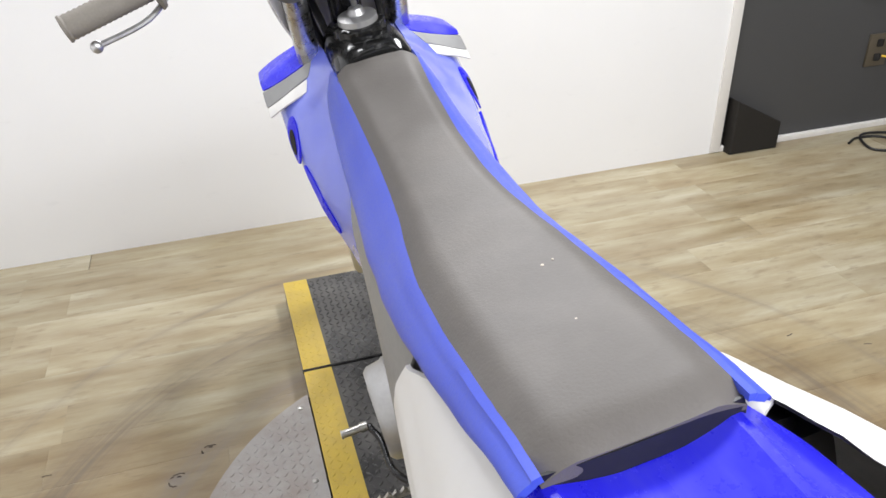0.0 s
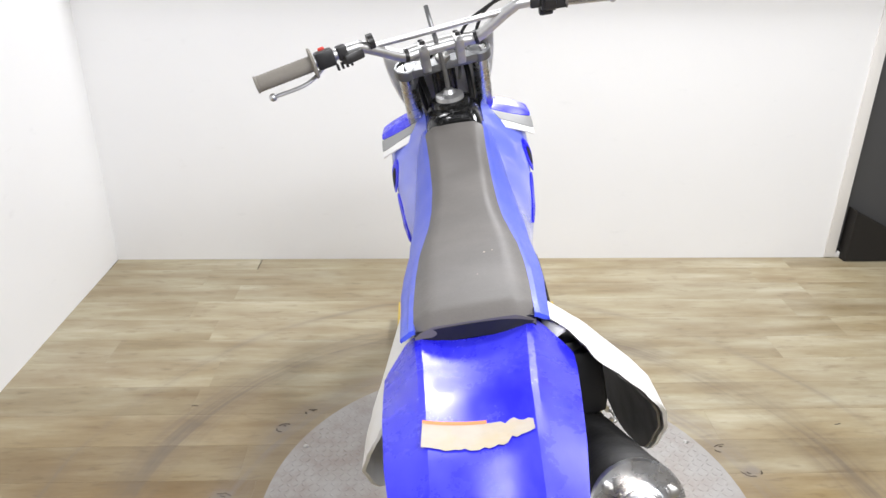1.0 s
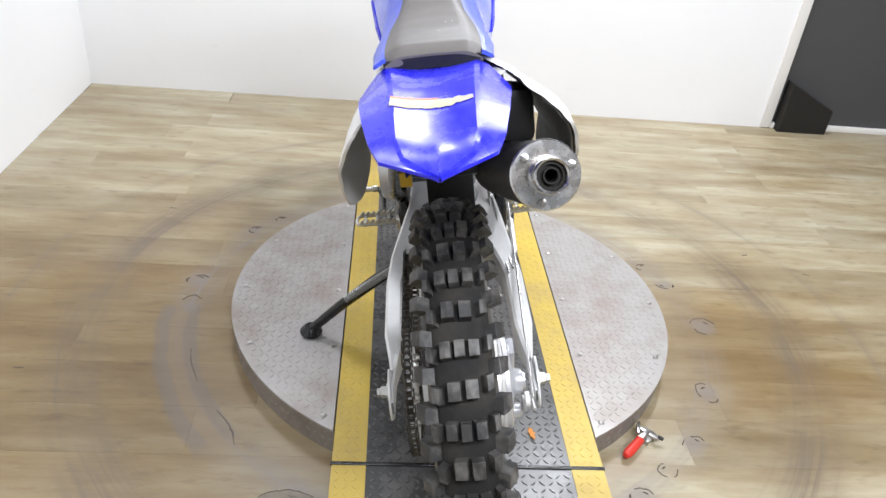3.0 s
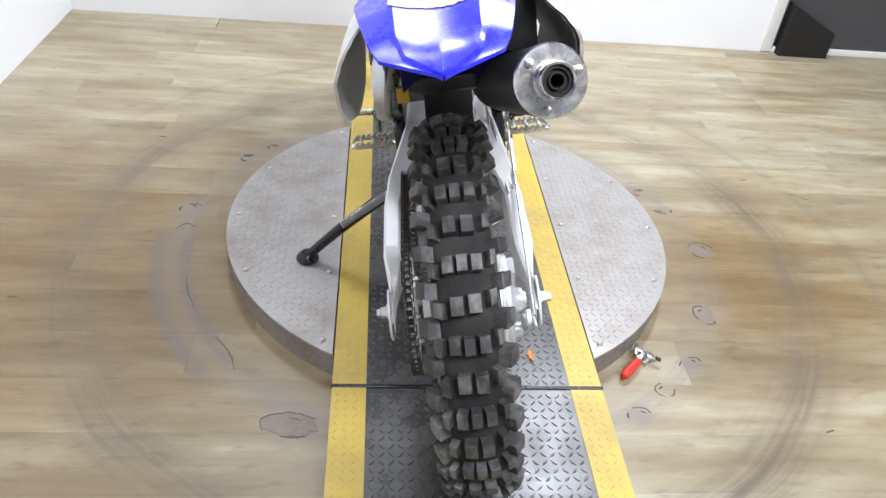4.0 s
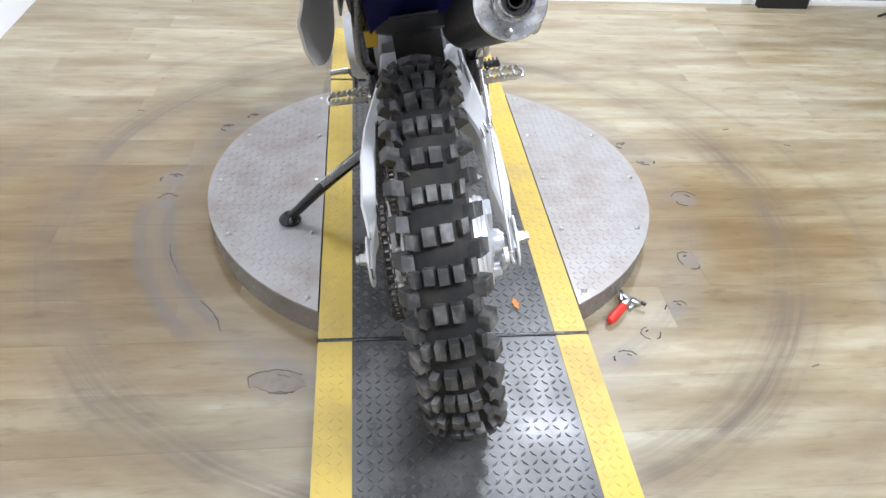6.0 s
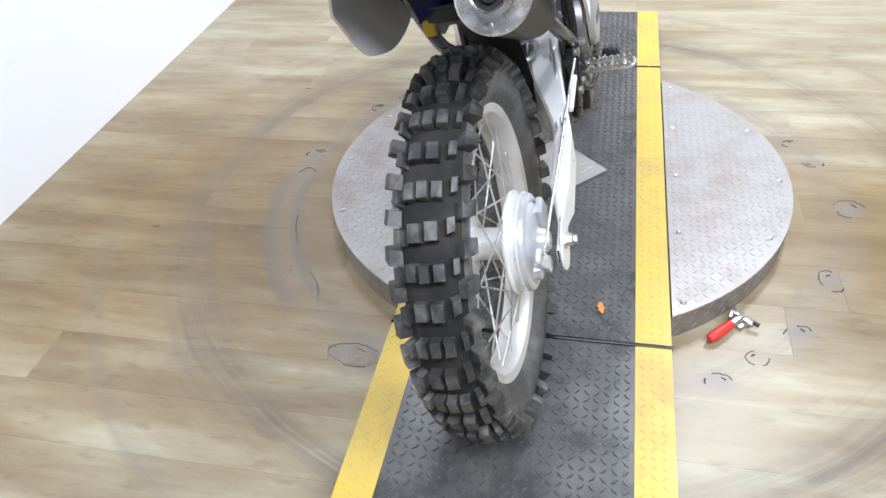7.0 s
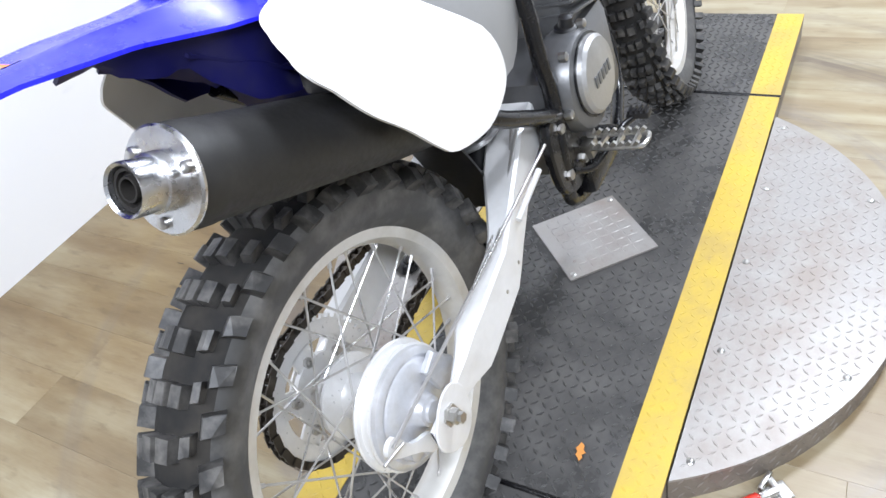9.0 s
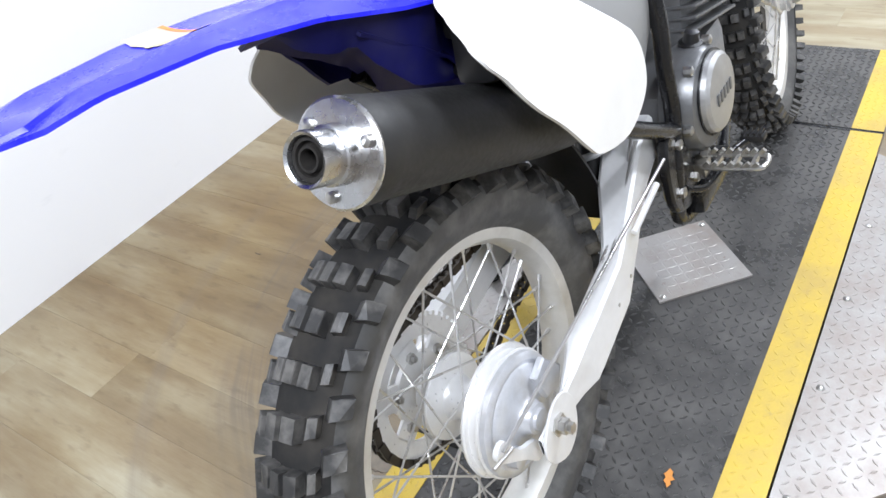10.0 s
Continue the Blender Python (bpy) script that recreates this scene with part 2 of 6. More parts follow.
    col = m.mix(m.math("MULTIPLY", ring(0.69, 0.07), 0.55), col, (0.280, 0.205, 0.120))
    # a long arc rubbed through beside the deck, with greyed edges
    ang = m.math("ARCTAN2", sep.outputs[1], sep.outputs[0])
    turned = m.math("ADD", ang, m.math("MULTIPLY", m.noise(pos, 9.0, 3), 0.06))
    mask = m.math("MULTIPLY", m.ramp(m.math("MULTIPLY", m.math("ADD", turned, math.pi), 1.0), [(0.03, 0.0), (0.06, 1.0)]), m.ramp(m.math("ADD", turned, math.pi), [(0.74, 1.0), (0.80, 0.0)]))
    rough_r = m.math("ADD", rad, m.math("MULTIPLY", m.noise(pos, 14.0, 4), 0.022))

    def band(r, w):
        return m.math("MULTIPLY", m.math("MINIMUM", m.math("MULTIPLY", m.math("MAXIMUM", m.math("SUBTRACT", 1.0, m.math("DIVIDE", m.math("ABSOLUTE", m.math("SUBTRACT", rough_r, r)), w)), 0.0), 2.2), 1.0), mask)

    col = m.mix(m.math("MULTIPLY", band(0.792, 0.050), 0.60), col, (0.245, 0.180, 0.112))
    col = m.mix(m.math("MULTIPLY", band(0.830, 0.026), 0.50), col, (0.165, 0.142, 0.126))
    col = m.mix(m.math("MULTIPLY", band(0.754, 0.022), 0.45), col, (0.165, 0.142, 0.126))
    # greyed smudges where the vinyl has blistered beside the deck
    fray = m.noise(m.mapping(pos, (1, 1.6, 1)), 26, 4, 0.7)
    for cx, cy, r in ((-0.768, 0.124, 0.050), (-0.643, 0.430, 0.034), (0.790, -0.010, 0.052), (0.733, 0.209, 0.040), (0.693, -0.305, 0.048), (0.588, -0.490, 0.044), (0.408, -0.655, 0.040), (-0.760, -0.010, 0.036), (-0.392, -0.690, 0.075)):
        dx, dy = m.math("SUBTRACT", sep.outputs[0], cx), m.math("SUBTRACT", sep.outputs[1], cy)
        d = m.math("SQRT", m.math("ADD", m.math("POWER", dx, 2.0), m.math("POWER", dy, 2.0)))
        edge = m.math("ADD", d, m.math("MULTIPLY", fray, r * 1.1))
        f = m.math("MINIMUM", m.math("MULTIPLY", m.math("MAXIMUM", m.math("SUBTRACT", 1.0, m.math("DIVIDE", edge, r * 1.5)), 0.0), 2.4), 1.0)
        col = m.mix(m.math("MULTIPLY", f, 0.62), col, (0.215, 0.186, 0.168))
    m.base(col)
    m.set("Roughness", m.ramp(streak, [(0.3, 0.33), (0.8, 0.47)]))
    m.set("Specular IOR Level", 0.5)
    m.bump(grain, 0.15, 0.001)
    return m.m


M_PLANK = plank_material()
M_SEAM = worn("floor_seam", (0.18, 0.145, 0.10), 0.9)


def tread_material(name, colour, rough, metal, wear, wear_amount, vary=0.1):
    m = Nodes(name)
    pos = m.n("ShaderNodeNewGeometry").outputs["Position"]
    fine, broad = m.noise(pos, 260, 4), m.noise(pos, 7.0, 5, 0.65)
    spots = m.noise(pos, 45, 4, 0.7)
    col = m.mix(fine, tuple(c * (1 - vary) for c in colour), tuple(min(1, c * (1 + vary)) for c in colour))
    col = m.mix(m.math("MULTIPLY", m.ramp(broad, [(0.42, 0.0), (0.68, 1.0)]), wear_amount), col, wear)
    col = m.mix(m.math("MULTIPLY", m.ramp(spots, [(0.64, 0.0), (0.74, 1.0)]), wear_amount), col, wear)
    m.base(col)
    m.set("Metallic", metal)
    m.set("Roughness", m.ramp(broad, [(0.3, rough - 0.1), (0.7, rough + 0.1)]))
    m.bump(fine, 0.15, 0.001)
    return m.m


M_TREADALU = tread_material("aluminium_tread_plate", (0.41, 0.392, 0.376), 0.42, 0.40, (0.27, 0.215, 0.175), 0.6)
M_TREADBLACK = tread_material("black_tread_plate", (0.050, 0.049, 0.048), 0.29, 0.0, (0.135, 0.129, 0.122), 0.7, 0.35)
# lozenge paint: rubbed, with its highlights put into a paler black
M_TREADLIT = tread_material("highlit_black_lozenges", (0.118, 0.115, 0.112), 0.34, 0.2, (0.060, 0.058, 0.056), 0.7, 0.4)
M_TREADYELLOW = tread_material("yellow_safety_paint", (0.60, 0.43, 0.062), 0.42, 0.0, (0.40, 0.29, 0.11), 0.6)
M_RIM = tread_material("turntable_skirt_steel", (0.30, 0.27, 0.24), 0.55, 0.4, (0.16, 0.13, 0.10), 0.5)

# ---- building helpers ----


def mesh_of(name, bm, material, smooth=True):
    bmesh.ops.recalc_face_normals(bm, faces=bm.faces)
    data = bpy.data.meshes.new(name)
    for f in bm.faces:
        f.smooth = smooth
    bm.to_mesh(data)
    bm.free()
    data.materials.append(material)
    if smooth:
        data.set_sharp_from_angle(angle=radians(38))
    return data


def part(name, bm, material, parent, label="", smooth=True, kind=""):
    ob = new(name, mesh_of(name, bm, material, smooth))
    ob.parent = parent
    return tagged(ob, label=label, kind=kind)


def empty(name, m, label="", category="", group="", kind=""):
    ob = new(name)
    ob.empty_display_size = 0.1
    ob.matrix_basis = m
    return tagged(ob, label, category, group, kind)


def V(*a):
    return Vector(a)


def lerp_table(table, x):
    """Linear reading of a table of rows (x, values...)."""
    if x <= table[0][0]:
        return table[0][1:]
    for a, b in zip(table, table[1:]):
        if x <= b[0]:
            k = (x - a[0]) / (b[0] - a[0])
            k = k * k * (3 - 2 * k) * 0.35 + k * 0.65
            return tuple(p + (q - p) * k for p, q in zip(a[1:], b[1:]))
    return table[-1][1:]


def spline(points, per=8):
    """Catmull-Rom through the points."""
    p = [Vector(q) for q in points]
    p = [2 * p[0] - p[1]] + p + [2 * p[-1] - p[-2]]
    out = []
    for i in range(1, len(p) - 2):
        for k in range(per):
            t = k / per
            a, b, c, d = p[i - 1], p[i], p[i + 1], p[i + 2]
            out.append(0.5 * ((2 * b) + (c - a) * t + (2 * a - 5 * b + 4 * c - d) * t * t + (3 * b - a - 3 * c + d) * t ** 3))
    out.append(p[-2])
    return out


def add_loft(bm, rings, cap=True, closed=True):
    rows = [[bm.verts.new(p) for p in ring] for ring in rings]
    n = len(rows[0])
    for a, b in zip(rows, rows[1:]):
        for i in range(n if closed else n - 1):
            bm.faces.new((a[i], a[(i + 1) % n], b[(i + 1) % n], b[i]))
    if cap and closed:
        bm.faces.new(rows[0][::-1])
        bm.faces.new(rows[-1])
    return rows


def add_tube(bm, points, radius, n=12, per=6, cap=True, smooth=True):
    pts = spline(points, per) if smooth and len(points) > 2 else [Vector(p) for p in points]
    rad = radius if callable(radius) else (lambda k: radius)
    rings, side = [], None
    for i, p in enumerate(pts):
        d = (pts[min(i + 1, len(pts) - 1)] - pts[max(i - 1, 0)]).normalized()
        if side is None:
            side = d.orthogonal().normalized()
        side = (side - d * side.dot(d)).normalized()
        other = d.cross(side)
        r = rad(i / max(1, len(pts) - 1))
        rings.append([p + (side * math.cos(2 * math.pi * k / n) + other * math.sin(2 * math.pi * k / n)) * r for k in range(n)])
    add_loft(bm, rings, cap)


def add_revolve(bm, profile, centre, axis, n=32, cap=True):
    """Turns a profile of (along, radius) about the axis through centre."""
    axis = Vector(axis).normalized()
    side = axis.orthogonal().normalized()
    other = axis.cross(side)
    c = Vector(centre)
    rings = [[c + axis * a + (side * math.cos(2 * math.pi * k / n) + other * math.sin(2 * math.pi * k / n)) * max(r, 1e-4) for k in range(n)] for a, r in profile]
    add_loft(bm, rings, cap)


def add_box(bm, centre, size, m=None, bevel=0.0):
    made = bmesh.ops.create_cube(bm, size=1.0)["verts"]
    t = Matrix.Translation(centre) @ (m or Matrix()) @ Matrix.Diagonal((*size, 1))
    bmesh.ops.transform(bm, matrix=t, verts=made)
    if bevel:
        edges = list({e for v in made for e in v.link_edges})
        bmesh.ops.bevel(bm, geom=edges, offset=bevel, segments=2, affect="EDGES", profile=0.6)


def add_plate(bm, outline, thickness, to_world, bevel=0.0):
    """A plate with a flat outline of (u, v); to_world(u, v, w) gives its place, w across the thickness."""
    n = len(outline)
    rings = [(-0.5, 0.0), (0.5, 0.0)] if not bevel else [(-0.5, bevel), (-0.5 + bevel / thickness, 0.0), (0.5 - bevel / thickness, 0.0), (0.5, bevel)]
    cu, cv = sum(p[0] for p in outline) / n, sum(p[1] for p in outline) / n
    rows = []
    for w, inset in rings:
        row = []
        for u, v in outline:
            d = math.hypot(u - cu, v - cv) or 1
            k = 1 - inset / d
            row.append(Vector(to_world(cu + (u - cu) * k, cv + (v - cv) * k, w * thickness)))
        rows.append(row)
    add_loft(bm, rows)


def add_sheet(bm, fn, nu, nv, thickness, way=None):
    """A curved sheet from fn(u, v), u and v from 0 to 1, given thickness along its normals or along one way."""
    pts = [[Vector(fn(i / nu, j / nv)) for j in range(nv + 1)] for i in range(nu + 1)]
    nor = []
    for i in range(nu + 1):
        row = []
        for j in range(nv + 1):
            du = pts[min(i + 1, nu)][j] - pts[max(i - 1, 0)][j]
            dv = pts[i][min(j + 1, nv)] - pts[i][max(j - 1, 0)]
            c = du.cross(dv)
            row.append(Vector(way) if way else c.normalized() if c.length > 1e-9 else Vector((0, 0, 1)))
        nor.append(row)
    a = [[bm.verts.new(p) for p in row] for row in pts]
    b = [[bm.verts.new(p - q * thickness) for p, q in zip(row, qrow)] for row, qrow in zip(pts, nor)]
    for i in range(nu):
        for j in range(nv):
            bm.faces.new((a[i][j], a[i + 1][j], a[i + 1][j + 1], a[i][j + 1]))
            bm.faces.new((b[i][j], b[i][j + 1], b[i + 1][j + 1], b[i + 1][j]))
    for i in range(nu):
        bm.faces.new((a[i][0], b[i][0], b[i + 1][0], a[i + 1][0]))
        bm.faces.new((a[i][nv], a[i + 1][nv], b[i + 1][nv], b[i][nv]))
    for j in range(nv):
        bm.faces.new((a[0][j], a[0][j + 1], b[0][j + 1], b[0][j]))
        bm.faces.new((a[nu][j], b[nu][j], b[nu][j + 1], a[nu][j + 1]))


def smoothed(outline, per=5):
    """A closed outline rounded by Catmull-Rom."""
    p = [Vector((*q, 0)) for q in outline]
    n, out = len(p), []
    for i in range(n):
        a, b, c, d = p[i - 1], p[i], p[(i + 1) % n], p[(i + 2) % n]
        for k in range(per):
            t = k / per
            q = 0.5 * ((2 * b) + (c - a) * t + (2 * a - 5 * b + 4 * c - d) * t * t + (3 * b - a - 3 * c + d) * t ** 3)
            out.append((q.x, q.y))
    return out


# ---- room ----
LEFT, BACK, RIGHT_END, FRONT, ROOM_RIGHT, TOP = -1.612, 1.680, 1.750, -3.6, 2.72, 2.9


def wall(name, lo, hi, material, label):
    bm = bmesh.new()
    add_box(bm, [(a + b) / 2 for a, b in zip(lo, hi)], [b - a for a, b in zip(lo, hi)])
    ob = new(name, mesh_of(name, bm, material, False))
    return tagged(ob, label, "wall", kind="structure")


wall("wall_west", (LEFT - 0.12, FRONT, 0), (LEFT, BACK + 5.0, TOP), M_WALL, "plain white painted side wall with faint scuffs")
wall("wall_north", (LEFT, BACK, 0), (RIGHT_END, BACK + 0.11, 1.325), M_WALL, "low white painted partition wall under a timber cap")
wall("wall_recess", (RIGHT_END, BACK + 0.02, 0), (ROOM_RIGHT + 0.5, BACK + 0.14, TOP), M_SHADEDWALL, "wall with electrical outlets, its shade put into dark grey paint")
wall("wall_east", (ROOM_RIGHT + 0.5, FRONT, 0), (ROOM_RIGHT + 0.62, BACK + 0.02, TOP), M_FARWALL, "plain grey painted side wall")
wall("wall_south", (LEFT, FRONT - 0.12, 0), (ROOM_RIGHT + 0.5, FRONT, TOP), M_FARWALL, "plain grey painted wall facing the partition")
wall("wall_storage", (LEFT, BACK + 4.9, 0), (RIGHT_END, BACK + 5.0, TOP), M_SHADEDWALL, "plain closing wall far behind the partition, paint darkened for shade")
wall("wall_passage", (RIGHT_END, BACK + 0.14, 0), (RIGHT_END + 0.12, BACK + 5.0, TOP), M_SHADEDWALL, "wall closing the space behind the partition, paint darkened for shade")
bm = bmesh.new()
add_box(bm, ((LEFT + ROOM_RIGHT + 0.5) / 2, 1.45, TOP + 0.06), (ROOM_RIGHT + 0.5 - LEFT + 0.3, 10.6, 0.12))
tagged(new("ceiling", mesh_of("ceiling", bm, M_CEILING, False)), "plain dark grey ceiling", "ceiling", kind="structure")
bm = bmesh.new()
add_box(bm, ((LEFT + RIGHT_END + 0.03) / 2, BACK + 0.025, 1.36), (RIGHT_END - LEFT + 0.03, 0.27, 0.07), bevel=0.006)
tagged(new("trim", mesh_of("trim", bm, M_TRIM)), "white painted timber cap along the partition wall", "trim", kind="structure")

floor = empty("floor", Matrix(), "limed oak look vinyl plank floor with worn tyre rings", "floor", kind="structure")
bm = bmesh.new()
add_box(bm, ((LEFT + ROOM_RIGHT) / 2 + 0.2, (BACK + FRONT) / 2 + 0.5, -0.03), (ROOM_RIGHT - LEFT + 1.0, BACK - FRONT + 1.2, 0.05))
part("subfloor", bm, M_SEAM, floor, "dark seam between the planks", smooth=False)

# ---- turntable ----
DECK, HALF, STRIPE, DISC, HINGE, FLAP = 0.075, 0.304, 0.229, 0.628, 0.642, 1.108
turntable = empty("turntable", pose(0, 0, 0), "round steel turntable with aluminium tread decks and a black track", "turntable")


def disc_half(side, z0, z1):
    """The outline of the round deck outside the track, as a solid."""
    a0 = math.acos((HALF + 0.004) / DISC)
    arc = [(DISC * math.cos(a0 - 2 * a0 * k / 40), DISC * math.sin(a0 - 2 * a0 * k / 40)) for k in range(41)]
    bm = bmesh.new()
    ring = [(side * x, y) for x, y in arc]
    add_loft(bm, [[V(x, y, z) for x, y in ring] for z in (z0, z1)])
    return bm


def diamonds(bm, inside, x0, x1, y0, y1, z, pitch=0.0195, length=0.0180, width=0.0062, height=0.0023):
    """Raised lozenges of tread plate, alternately turned."""
    i = 0
    y = y0
    while y < y1:
        x, j = x0, 0
        while x < x1:
            if inside(x, y):
                a = radians(45 if (i + j) % 2 else -45)
                c, s = math.cos(a), math.sin(a)
                base = [(-length / 2, 0), (0, -width / 2), (length / 2, 0), (0, width / 2)]
                lo = [bm.verts.new((x + u * c - v * s, y + u * s + v * c, z)) for u, v in base]
                top = [(-length * 0.34, 0), (0, -width * 0.16), (length * 0.34, 0), (0, width * 0.16)]
                hi = [bm.verts.new((x + u * c - v * s, y + u * s + v * c, z + height)) for u, v in top]
                for k in range(4):
                    bm.faces.new((lo[k], lo[(k + 1) % 4], hi[(k + 1) % 4], hi[k]))
                bm.faces.new(hi)
            x += pitch
            j += 1
        y += pitch
        i += 1


for side in (-1, 1):
    deck = part("deck", disc_half(side, DECK - 0.006, DECK), M_TREADALU, turntable, "half-round aluminium tread plate deck")
    bm = bmesh.new()
    diamonds(bm, lambda x, y: abs(x) > HALF + 0.016 and math.hypot(x, y) < DISC - 0.014, min(side * HALF, side * DISC), max(side * HALF, side * DISC), -DISC, DISC, DECK, length=0.0175, width=0.0052, height=0.0010)
    part("tread_relief", bm, M_TREADALU, deck, kind="stuff")
    a0 = math.acos((HALF + 0.004) / DISC)
    bm = bmesh.new()
    for z0, z1, r in ((0.0, DECK - 0.0065, DISC - 0.004),):
        pts = [(side * r * math.cos(a0 - 2 * a0 * k / 40), r * math.sin(a0 - 2 * a0 * k / 40)) for k in range(41)]
        inner = [(side * (r - 0.006) * math.cos(a0 - 2 * a0 * k / 40), (r - 0.006) * math.sin(a0 - 2 * a0 * k / 40)) for k in range(41)]
        ring = pts + inner[::-1]
        add_loft(bm, [[V(x, y, z) for x, y in ring] for z in (z0, z1)], cap=False)
    skirt = part("skirt", bm, M_RIM, turntable, "dirty tread-patterned steel skirt below the deck edge")
    bm = bmesh.new()
    k = 0
    for row, z in enumerate((0.014, 0.036, 0.058)):
        n = 60
        for q in range(n):
            ang = a0 - 2 * a0 * (q + 0.5 * (row % 2)) / n
            m = Matrix.Translation((side * (DISC - 0.004) * math.cos(ang), (DISC - 0.004) * math.sin(ang), z)) @ Matrix.Rotation(math.atan2(math.sin(ang), side * math.cos(ang)), 4, "Z") @ Matrix.Rotation(radians(45 if q % 2 else -45), 4, "X")
            vs = [bm.verts.new(m @ V(*p)) for p in ((0, -0.010, 0), (0, 0, -0.003), (0, 0.010, 0), (0, 0, 0.003))]
            tip = [bm.verts.new(m @ V(*p)) for p in ((0.0015, -0.005, 0), (0.0015, 0.005, 0))]
            bm.faces.new((vs[0], vs[1], tip[0]))
            bm.faces.new((vs[1], vs[2], tip[1], tip[0]))
            bm.faces.new((vs[2], vs[3], tip[1]))
            bm.faces.new((vs[3], vs[0], tip[0], tip[1]))
    part("skirt_relief", bm, M_RIM, skirt, kind="stuff")


def track(y0, y1, name):
    bm = bmesh.new()
    add_box(bm, (0, (y0 + y1) / 2, DECK - 0.004), (2 * STRIPE, y1 - y0, 0.008))
    plate = part(name, bm, M_TREADBLACK, turntable, "black painted tread plate track, worn by tyres", smooth=False)
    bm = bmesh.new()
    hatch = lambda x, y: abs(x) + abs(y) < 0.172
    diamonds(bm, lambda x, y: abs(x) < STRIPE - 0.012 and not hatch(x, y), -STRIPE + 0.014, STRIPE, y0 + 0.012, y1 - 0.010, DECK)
    part("tread_relief", bm, M_TREADLIT, plate, "raised black lozenges, rubbed, with highlights put into a paler colour", kind="stuff")
    for side in (-1, 1):
        bm = bmesh.new()
        add_box(bm, (side * (STRIPE + HALF) / 2, (y0 + y1) / 2, DECK - 0.003), (HALF - STRIPE - 0.0005, y1 - y0, 0.009))
        stripe = part("yellow_stripe", bm, M_TREADYELLOW, turntable, "yellow safety stripe painted on tread plate, scuffed", smooth=False)
        bm = bmesh.new()
        lo, hi = sorted((side * (STRIPE + 0.004), side * (HALF - 0.002)))
        diamonds(bm, lambda x, y: lo + 0.008 < x < hi - 0.008, lo + 0.011, hi, y0 + 0.012, y1 - 0.010, DECK + 0.0015, length=0.0175, width=0.0050, height=0.0009)
        part("tread_relief", bm, M_TREADYELLOW, stripe, kind="stuff")
        bm = bmesh.new()
        add_box(bm, (side * (HALF - 0.004), (y0 + y1) / 2, (DECK - 0.009) / 2), (0.006, y1 - y0 - 0.002, DECK - 0.010))
        part("side_rail", bm, M_RIM, turntable, "steel rail under the track edge", smooth=False)


track(-HINGE + 0.004, HINGE - 0.004, "track_plate")
track(-FLAP, -HINGE - 0.004, "ramp_plate")
track(HINGE + 0.004, FLAP, "ramp_plate")
for y in (-HINGE, HINGE):
    bm = bmesh.new()
    add_tube(bm, [(-HALF - 0.002, y, DECK - 0.001), (HALF + 0.002, y, DECK - 0.001)], 0.0058, 10, smooth=False)
    part("hinge_rod", bm, M_GLOSSBLACK, turntable, "black hinge rod across the track")
for y in (-FLAP, FLAP):
    bm = bmesh.new()
    add_box(bm, (0, y, (DECK - 0.009) / 2), (2 * HALF - 0.02, 0.006, DECK - 0.010))
    part("end_rail", bm, M_RIM, turntable, "steel rail closing the ramp end", smooth=False)
bm = bmesh.new()
add_plate(bm, [(0.150, 0), (0, 0.150), (-0.150, 0), (0, -0.150)], 0.005, lambda u, v, w: (u, v, DECK + 0.0042 + w))
hatch_plate = part("hatch_plate", bm, M_TREADALU, turntable, "square aluminium inspection plate set cornerwise", smooth=False)
bm = bmesh.new()
diamonds(bm, lambda x, y: abs(x) + abs(y) < 0.124, -0.15, 0.15, -0.15, 0.15, DECK + 0.0067, length=0.0235, width=0.0056, height=0.0009)
part("tread_relief", bm, M_TREADALU, hatch_plate, kind="stuff")


def bolt_mesh():
    bm = bmesh.new()
    add_revolve(bm, [(0, 0.0075), (0.0015, 0.0075), (0.0035, 0.0045), (0.004, 0.001)], (0, 0, 0), (0, 0, 1), 10)
    return mesh_of("bolt", bm, M_STEEL)


BOLT = bolt_mesh()
spots = [(0.333, y) for y in (-0.5, -0.25, 0, 0.25, 0.5)] + [(0.6, 0), (0.545, -0.25), (0.545, 0.25)]
spots = [(s * x, y, DECK) for x, y in spots for s in (-1, 1)] + [(0.0, 0.132, DECK + 0.0067), (0.0, -0.132, DECK + 0.0067)]
for p in spots:
    ob = new("bolt", BOLT)
    ob.location = p
    ob.parent = turntable

# ---- the motorcycle ----
LEAN = 10.0
bike = empty("dirt_bike", pose(0.012, -0.750, DECK + 0.003, 0, 0, -0.8) @ pose(0, 0, 0, 0, -LEAN, 0), "blue and white off-road motorcycle leaning on its side stand", "motorcycle")
AXLE = V(0, 0, 0.345)


def seat_top(y):
    return lerp_table([(0.07, 0.953), (0.12, 0.949), (0.2, 0.937), (0.3, 0.921), (0.4, 0.910), (0.5, 0.905), (0.6, 0.907), (0.7, 0.918), (0.8, 0.942), (0.9, 0.975)], y)[0]


def seat_half(y):
    return lerp_table([(0.06, 0.074), (0.12, 0.076), (0.2, 0.080), (0.3, 0.083), (0.40, 0.082), (0.48, 0.075), (0.55, 0.067), (0.62, 0.063), (0.7, 0.061), (0.80, 0.062), (0.92, 0.066)], y)[0]


def seat_mid(y):
    """The pad sits a little off the middle towards the rear."""
    return lerp_table([(0.06, -0.008), (0.45, -0.007), (0.7, -0.003), (0.97, -0.004)], y)[0]


